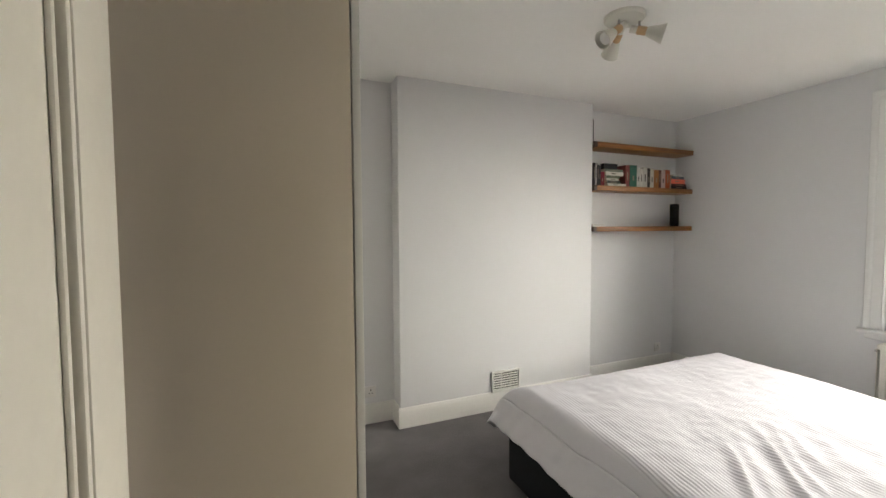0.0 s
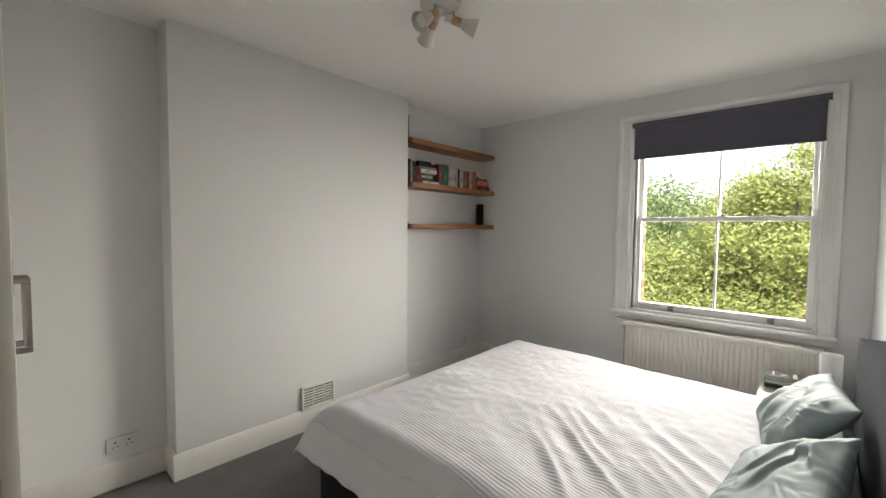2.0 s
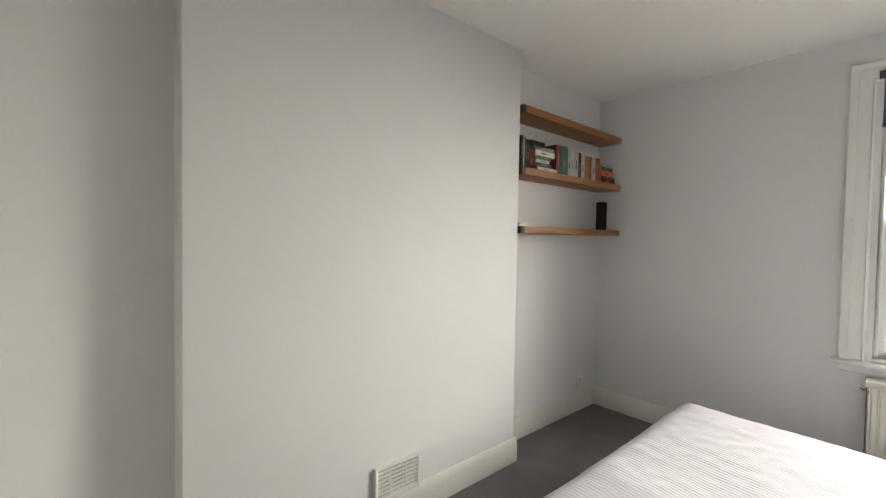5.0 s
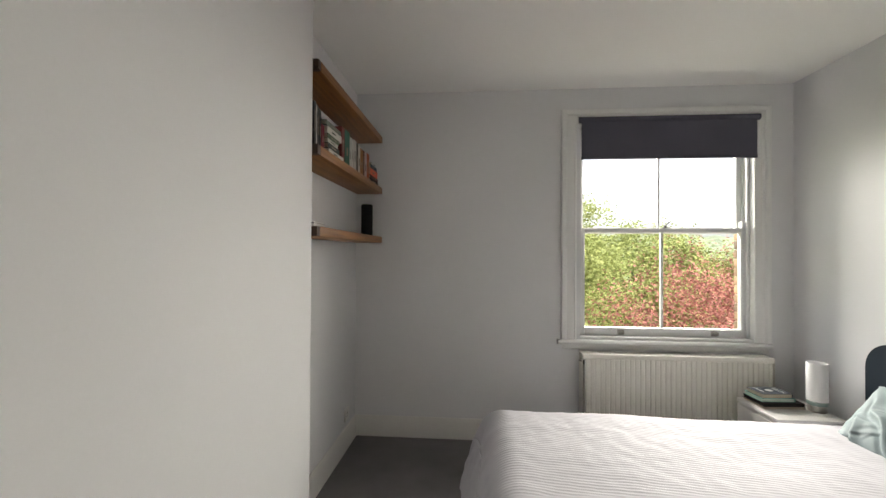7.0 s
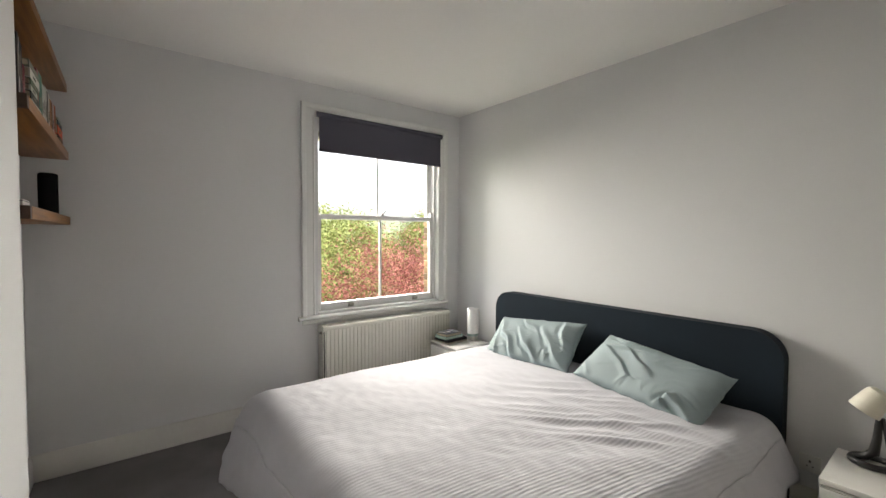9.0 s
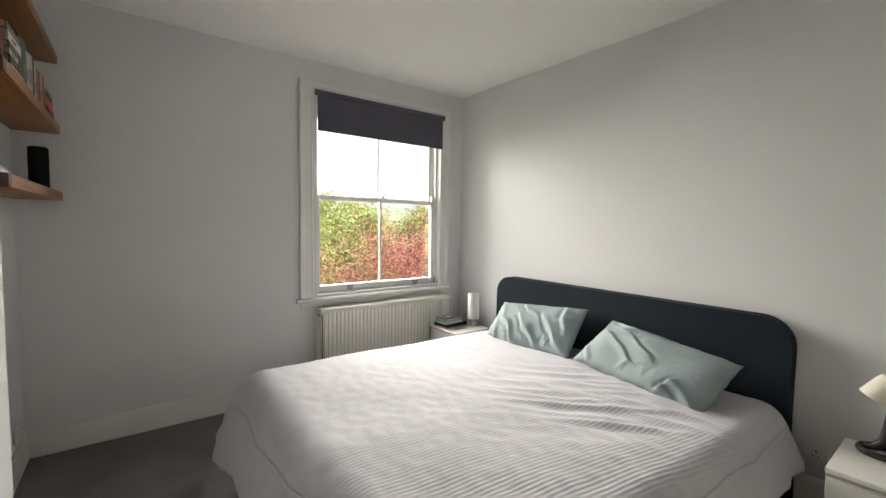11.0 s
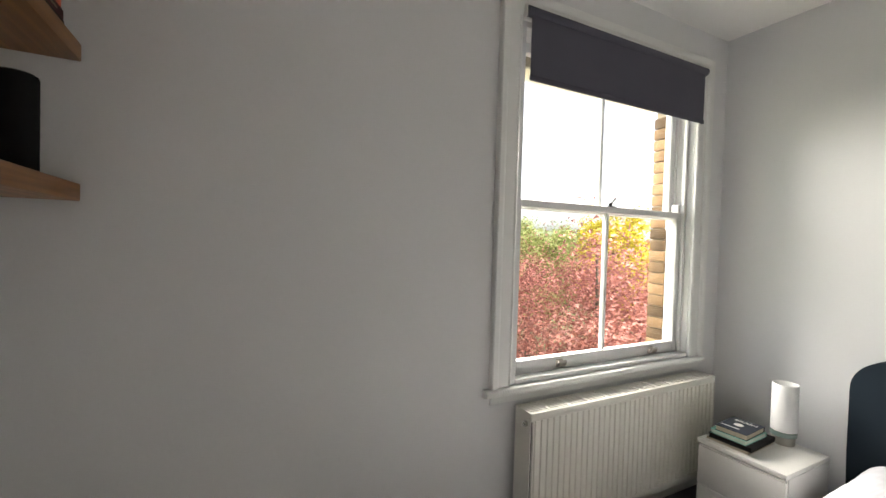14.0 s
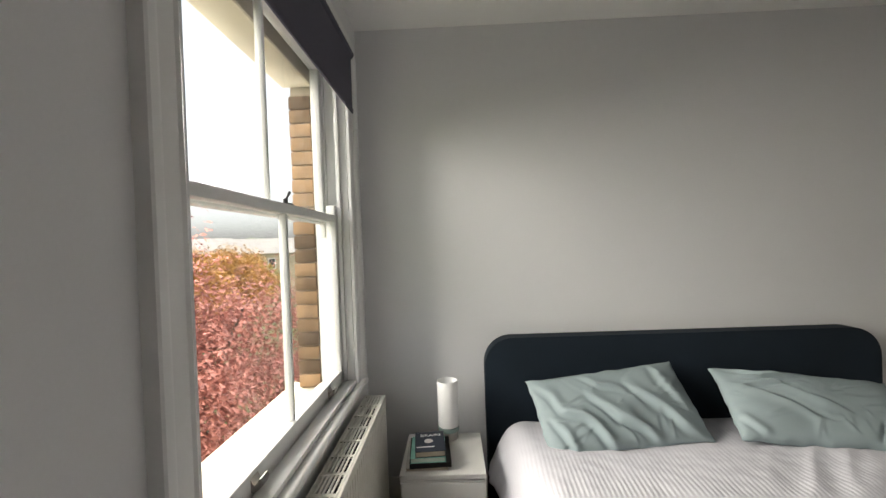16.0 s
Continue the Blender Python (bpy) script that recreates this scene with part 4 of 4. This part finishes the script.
# books on the bedside chest, a pen-thin stack
STACK = "books on the bedside chest"
book((3.525, 0.225, 0.4620), 0.018, 0.25, 0.19, (0.60, 0.58, 0.55), flat=True, group=STACK, label="large white book at the bottom of the bedside pile", turn=2)
book((3.520, 0.235, 0.4805), 0.022, 0.245, 0.185, (0.012, 0.010, 0.010), flat=True, group=STACK, label="black hardback in the bedside pile", turn=4, leaf=(0.012, 0.010, 0.010))
book((3.538, 0.275, 0.5030), 0.022, 0.205, 0.155, (0.22, 0.48, 0.40), flat=True, group=STACK, label="mint green book in the bedside pile", turn=3, leaf=(0.50, 0.60, 0.52))
tb = book((3.543, 0.285, 0.5255), 0.026, 0.190, 0.135, (0.020, 0.026, 0.038), flat=True, group=STACK, label="dark blue paperback about the brain on top of the pile", turn=5)


def title(text, at, size, turn, parent):
    cu = bpy.data.curves.new("title", "FONT")
    cu.body, cu.size, cu.extrude, cu.align_x, cu.align_y = text, size, 0.0003, "CENTER", "CENTER"
    cu.materials.append(PLASTIC)
    ob = new("title", cu)
    ob.parent, ob.matrix_parent_inverse = parent, parent.matrix_world.inverted()
    ob.matrix_basis = pose(*at, 0, 0, turn)
    return tagged(ob, "white printed title")


bpy.context.view_layer.update()
title("BRAIN", (3.603, 0.330, 0.5521), 0.034, 185, tb)
ring = part("printed_ring", lathe([(0.020, 0), (0.020, 0.0004), (0.013, 0.0004), (0.013, 0)], 24), PLASTIC, tb, "pale printed ring")
ring.matrix_parent_inverse, ring.matrix_basis = tb.matrix_world.inverted(), pose(3.608, 0.385, 0.5516)
bar = part("printed_line", boxes(((-0.04, -0.004, 0), (0.04, 0.004, 0.0004))), PLASTIC, tb)
bar.matrix_parent_inverse, bar.matrix_basis = tb.matrix_world.inverted(), pose(3.618, 0.440, 0.5516, 0, 0, 5)


# ---- wall fittings ----
def vent():
    v = holder("wall_vent", "white plastic louvred air vent above the skirting", "air vent", (1.601, BREAST, 0.150))
    w, h = 0.272, 0.177
    # black sheet on the wall in place of the shaded duct
    part("backing", boxes(((0.012, -0.004, 0.012), (w - 0.012, -0.001, h - 0.012))), SHADE_BLACK, v)
    part("frame", boxes(((0, -0.022, 0), (0.016, 0, h)), ((w - 0.016, -0.022, 0), (w, 0, h)), ((0.016, -0.022, 0), (w - 0.016, 0, 0.016)), ((0.016, -0.022, h - 0.016), (w - 0.016, 0, h)), bevel=0.003), PLASTIC, v)
    for i in range(1, 3):
        part("divider", boxes(((w * i / 3 - 0.003, -0.018, 0.016), (w * i / 3 + 0.003, -0.004, h - 0.016))), PLASTIC, v)
    for j in range(7):
        z0 = 0.020 + j * 0.0205
        part("slat", extrude_profile([(-0.020, z0 + 0.003), (-0.020, z0 - 0.002), (-0.017, z0 - 0.002), (-0.005, z0 + 0.003), (-0.006, z0 + 0.006)], "x", 0.016, w - 0.016), PLASTIC, v)


vent()


def socket(at, turn, label, wide=0.146):
    s = holder("wall_socket", label, "socket", at, "wall sockets")
    part("plate", boxes(((0, -0.010, 0), (wide, 0, 0.086)), bevel=0.003), PLASTIC, s)
    for cx in ([wide * 0.28, wide * 0.72] if wide > 0.1 else [wide / 2]):
        # pin holes are black blocks on the plate, their inner shade as colour
        part("holes", boxes(((cx - 0.004, -0.0108, 0.050), (cx + 0.004, -0.0101, 0.060)), ((cx - 0.015, -0.0108, 0.028), (cx - 0.008, -0.0101, 0.033)), ((cx + 0.008, -0.0108, 0.028), (cx + 0.015, -0.0101, 0.033))), SHADE_BLACK, s)
        part("switch", boxes(((cx - 0.005, -0.014, 0.066), (cx + 0.005, -0.0101, 0.080)), bevel=0.001), PLASTIC, s)
    s.matrix_world = pose(*at, 0, 0, turn)
    return s


socket((0.512, NORTH, 0.208), 0, "white double wall socket low in the alcove")
socket((3.70, NORTH, 0.20), 0, "white wall socket low in the alcove", 0.086)
socket((1.19, SOUTH, 0.24), 180, "white wall socket beside the bed", 0.086)


# ---- outside ----
thing("ground", boxes(((-900, -900, -4.7), (1200, 900, -4.5))), GRASS, "green garden ground running to the distance", "ground", kind="structure")


def tree(at, crown, radius, leaves, size, material, label, seed, lean=0.0, gaps=0.5):
    """Tapered trunk, limbs, and a crown of leaf clumps with gaps between them."""
    leaves, size = int(leaves * 1.8), size * 0.74
    rnd = random.Random(seed)
    t = holder("tree", label, "tree", at)
    top = Vector(crown)
    base = Vector((0, 0, 0))
    pts = [base.lerp(top, k / 5) + Vector((rnd.uniform(-0.1, 0.1), rnd.uniform(-0.1, 0.1), 0)) * k for k in range(6)]
    bm = sweep(pts, [0.22, 0.19, 0.16, 0.13, 0.09, 0.05], 10)
    clumps = []
    n = 120
    for i in range(n):
        while True:
            v = Vector((rnd.uniform(-1, 1), rnd.uniform(-1, 1), rnd.uniform(-1, 1)))
            if 0.35 < v.length < 1:
                break
        v *= rnd.uniform(0.85, 1.08)
        clumps.append(top + Vector((v.x * radius[0], v.y * radius[1], v.z * radius[2])))
    for c in clumps[::5]:
        s = pts[3].lerp(pts[4], rnd.random())
        sweep([s, s.lerp(c, 0.5) + Vector((0, 0, 0.2)), c], [0.07, 0.04, 0.015], 6, bm)
    part("trunk", bm, BARK, t, "brown trunk with limbs")
    vs, fs = [], []
    per = leaves // n
    cr = sum(radius) / 3 * 0.30
    for c in clumps:
        cs = cr * rnd.uniform(0.6, 1.25)
        for k in range(per):
            d = Vector((rnd.gauss(0, 1), rnd.gauss(0, 1), rnd.gauss(0, 0.75)))
            d = d.normalized() * cs * rnd.random() ** gaps
            p = c + d
            a = Vector((rnd.uniform(-1, 1), rnd.uniform(-1, 1), rnd.uniform(-0.5, 0.5))).normalized()
            nrm = (d.normalized() + Vector((rnd.uniform(-0.8, 0.8), rnd.uniform(-0.8, 0.8), rnd.uniform(0, 1.0)))).normalized()
            b = nrm.cross(a).normalized()
            a = b.cross(nrm)
            s = size * rnd.uniform(0.6, 1.3)
            i0 = len(vs)
            vs += [p - a * s, p + b * s * 0.5 + nrm * s * 0.15, p + a * s, p - b * s * 0.5 + nrm * s * 0.15]
            fs.append((i0, i0 + 1, i0 + 2, i0 + 3))
    me = bpy.data.meshes.new("crown")
    me.from_pydata([tuple(v) for v in vs], [], fs)
    me.materials.append(material)
    cw = new("crown", me)
    cw.parent = t
    tagged(cw, "crown of many small leaves")
    return t


G = -4.5
tree((7.6, -2.95, G), (0, 0, 3.65), (2.8, 2.8, 2.9), 52000, 0.043, LEAF_RED, "copper-red leaved tree close to the house", 3)
tree((12.6, 0.5, G), (0, 0, 5.3), (2.1, 2.2, 2.6), 42000, 0.060, LEAF_OLIVE, "tall yellow-green tree behind the garden", 5)
tree((16.5, 4.6, G), (0, 0, 4.9), (2.8, 2.8, 2.9), 14000, 0.10, LEAF_BLUE, "airy cool green tree behind the garden", 8, gaps=0.35)
tree((11.5, 3.0, G), (0, 0, 3.1), (2.2, 2.4, 2.5), 36000, 0.060, LEAF_OLIVE, "leafy yellow-green garden tree", 11)
tree((13.5, 7.6, G), (0, 0, 4.2), (2.6, 2.8, 3.0), 16000, 0.09, LEAF_GREEN, "deep green garden tree", 13)
tree((11.0, -0.6, G), (0, 0, 2.9), (1.9, 1.7, 2.2), 26000, 0.06, LEAF_OLIVE, "bushy yellow-green garden tree", 17)
tree((21.0, -5.5, G), (0, 0, 4.3), (3.4, 3.4, 2.8), 16000, 0.12, LEAF_OLIVE, "yellow-green tree in the gardens beyond", 19)
tree((20.0, -11.5, G), (0, 0, 4.3), (3.2, 3.2, 2.6), 20000, 0.10, LEAF_OLIVE, "yellow-green tree in the gardens beyond", 23)
tree((12.4, -9.0, G), (0, 0, 5.4), (1.1, 1.1, 1.9), 14000, 0.075, LEAF_YELLOW, "bright yellow autumn tree", 29)
tree((14.3, -13.4, G), (0, 0, 4.4), (1.9, 1.9, 1.8), 14000, 0.08, LEAF_ORANGE, "orange autumn tree behind the gardens", 41)
tree((24.0, 2.0, G), (0, 0, 5.0), (4.0, 4.0, 3.4), 16000, 0.12, LEAF_OLIVE, "broad yellow-green tree in the distance", 31)
tree((22.0, 9.0, G), (0, 0, 5.2), (4.0, 4.0, 3.6), 12000, 0.15, LEAF_GREEN, "broad green tree in the distance", 37)
tree((30.0, -26.0, G), (0, 0, 4.6), (4.5, 4.5, 2.6), 9000, 0.2, LEAF_OLIVE, "broad tree far beyond the gardens", 43)


def house(at, turn, size, label):
    h = holder("house", label, "house", at)
    w, d, z = size
    wall = part("wall", boxes(((-w / 2, -d / 2, 0), (w / 2, d / 2, z))), FARWALL, h)
    part("roof", extrude_profile([(-d / 2 - 0.3, z), (d / 2 + 0.3, z), (0, z + 2.0)], "x", -w / 2 - 0.2, w / 2 + 0.2), ROOF, h, "grey pitched roof")
    for i in range(4):
        for zz in (1.0, 3.6):
            xx = -w / 2 + (i + 0.5) * w / 4
            wi = part("window", boxes(((xx - 0.45, d / 2, zz), (xx + 0.45, d / 2 + 0.04, zz + 1.4))), GLOSS, h)
            part("window_pane", boxes(((xx - 0.36, d / 2 + 0.03, zz + 0.08), (xx + 0.36, d / 2 + 0.045, zz + 1.32))), DARKGLASS, wi)
    h.matrix_world = pose(*at, 0, 0, turn)


tree((18.5, -25.0, G), (0, 0, 4.0), (3.2, 3.2, 2.0), 9000, 0.14, LEAF_ORANGE, "rusty orange tree beyond the gardens", 47)
tree((25.0, -38.0, G), (0, 0, 2.8), (4.5, 4.5, 1.6), 8000, 0.2, LEAF_OLIVE, "olive tree on the rise beyond the gardens", 53)
house((29.8, -51.6, G), 28, (14, 8, 5.6), "pale rendered house beyond the gardens")
house((52.0, -70.0, G), 40, (16, 8, 6.6), "pale rendered house far off")


def far_hill():
    """A wooded rise that closes the view, uneven along its top."""
    vs, fs = [], []
    n, rows = 260, 7
    for i in range(n + 1):
        a = radians(-95 + 150 * i / n)
        crest = 11 + 3.0 * math.sin(a * 2.3 + 1.0) + 1.6 * noise.noise(Vector((i * 0.11, 0.4, 0))) + 1.2 * noise.noise(Vector((i * 0.55, 2.4, 0)))
        for j in range(rows + 1):
            f = j / rows
            d = 150 + 110 * f + 4 * noise.noise(Vector((i * 0.5, j * 1.7, 5)))
            z = G + (crest - G) * f ** 0.7 * (1.0 + 0.07 * noise.noise(Vector((i * 0.7, j * 2.1, 9))))
            vs.append((d * math.cos(a), d * math.sin(a), z - 0.3))
    for i in range(n):
        for j in range(rows):
            k = i * (rows + 1) + j
            fs.append((k, k + 1, k + rows + 2, k + rows + 1))
    me = bpy.data.meshes.new("far_woods")
    me.from_pydata(vs, [], fs)
    me.materials.append(WOODS)
    tagged(new("far_woods", me), "hazy green wooded hillside beyond the gardens", "woods", kind="stuff")


far_hill()


# ---- brickwork at the window reveals ----
def brick_material():
    m = mat("yellow_stock_brick", (0.22, 0.135, 0.07), 0.9, var=0.2, scale=14, fine=90, bump=0.7, depth=0.004, tint=(0.11, 0.065, 0.035))
    n, l = m.node_tree.nodes, m.node_tree.links
    info = n.new("ShaderNodeObjectInfo")
    hsv = n.new("ShaderNodeHueSaturation")
    mr = n.new("ShaderNodeMapRange")
    mr.inputs["To Min"].default_value, mr.inputs["To Max"].default_value = 0.40, 1.65
    l.new(info.outputs["Random"], mr.inputs["Value"])
    l.new(mr.outputs[0], hsv.inputs["Value"])
    p = n["Principled BSDF"]
    src = p.inputs["Base Color"].links[0].from_socket
    l.new(src, hsv.inputs["Color"])
    l.new(hsv.outputs[0], p.inputs["Base Color"])
    return m


BRICK = brick_material()
jamb_brick = mesh_of("brick", boxes(((0, 0, 0), (0.108, 0.22, 0.064)), bevel=0.004), BRICK)
half_brick = mesh_of("brick_half", boxes(((0, 0, 0), (0.108, 0.108, 0.064)), bevel=0.004), BRICK)
rb = random.Random(12)
for k in range(21):
    z = 0.755 + k * 0.0705
    for side in (0, 1):
        me = jamb_brick if k % 2 else half_brick
        ln = 0.22 if k % 2 else 0.108
        y = 0.204 - ln if side == 0 else 1.453
        o = new("brick", me)
        o.parent = outer
        o.matrix_world = pose(4.158 + rb.uniform(0, 0.004), y + rb.uniform(-0.002, 0.002), z, 0, 0, rb.uniform(-0.6, 0.6))
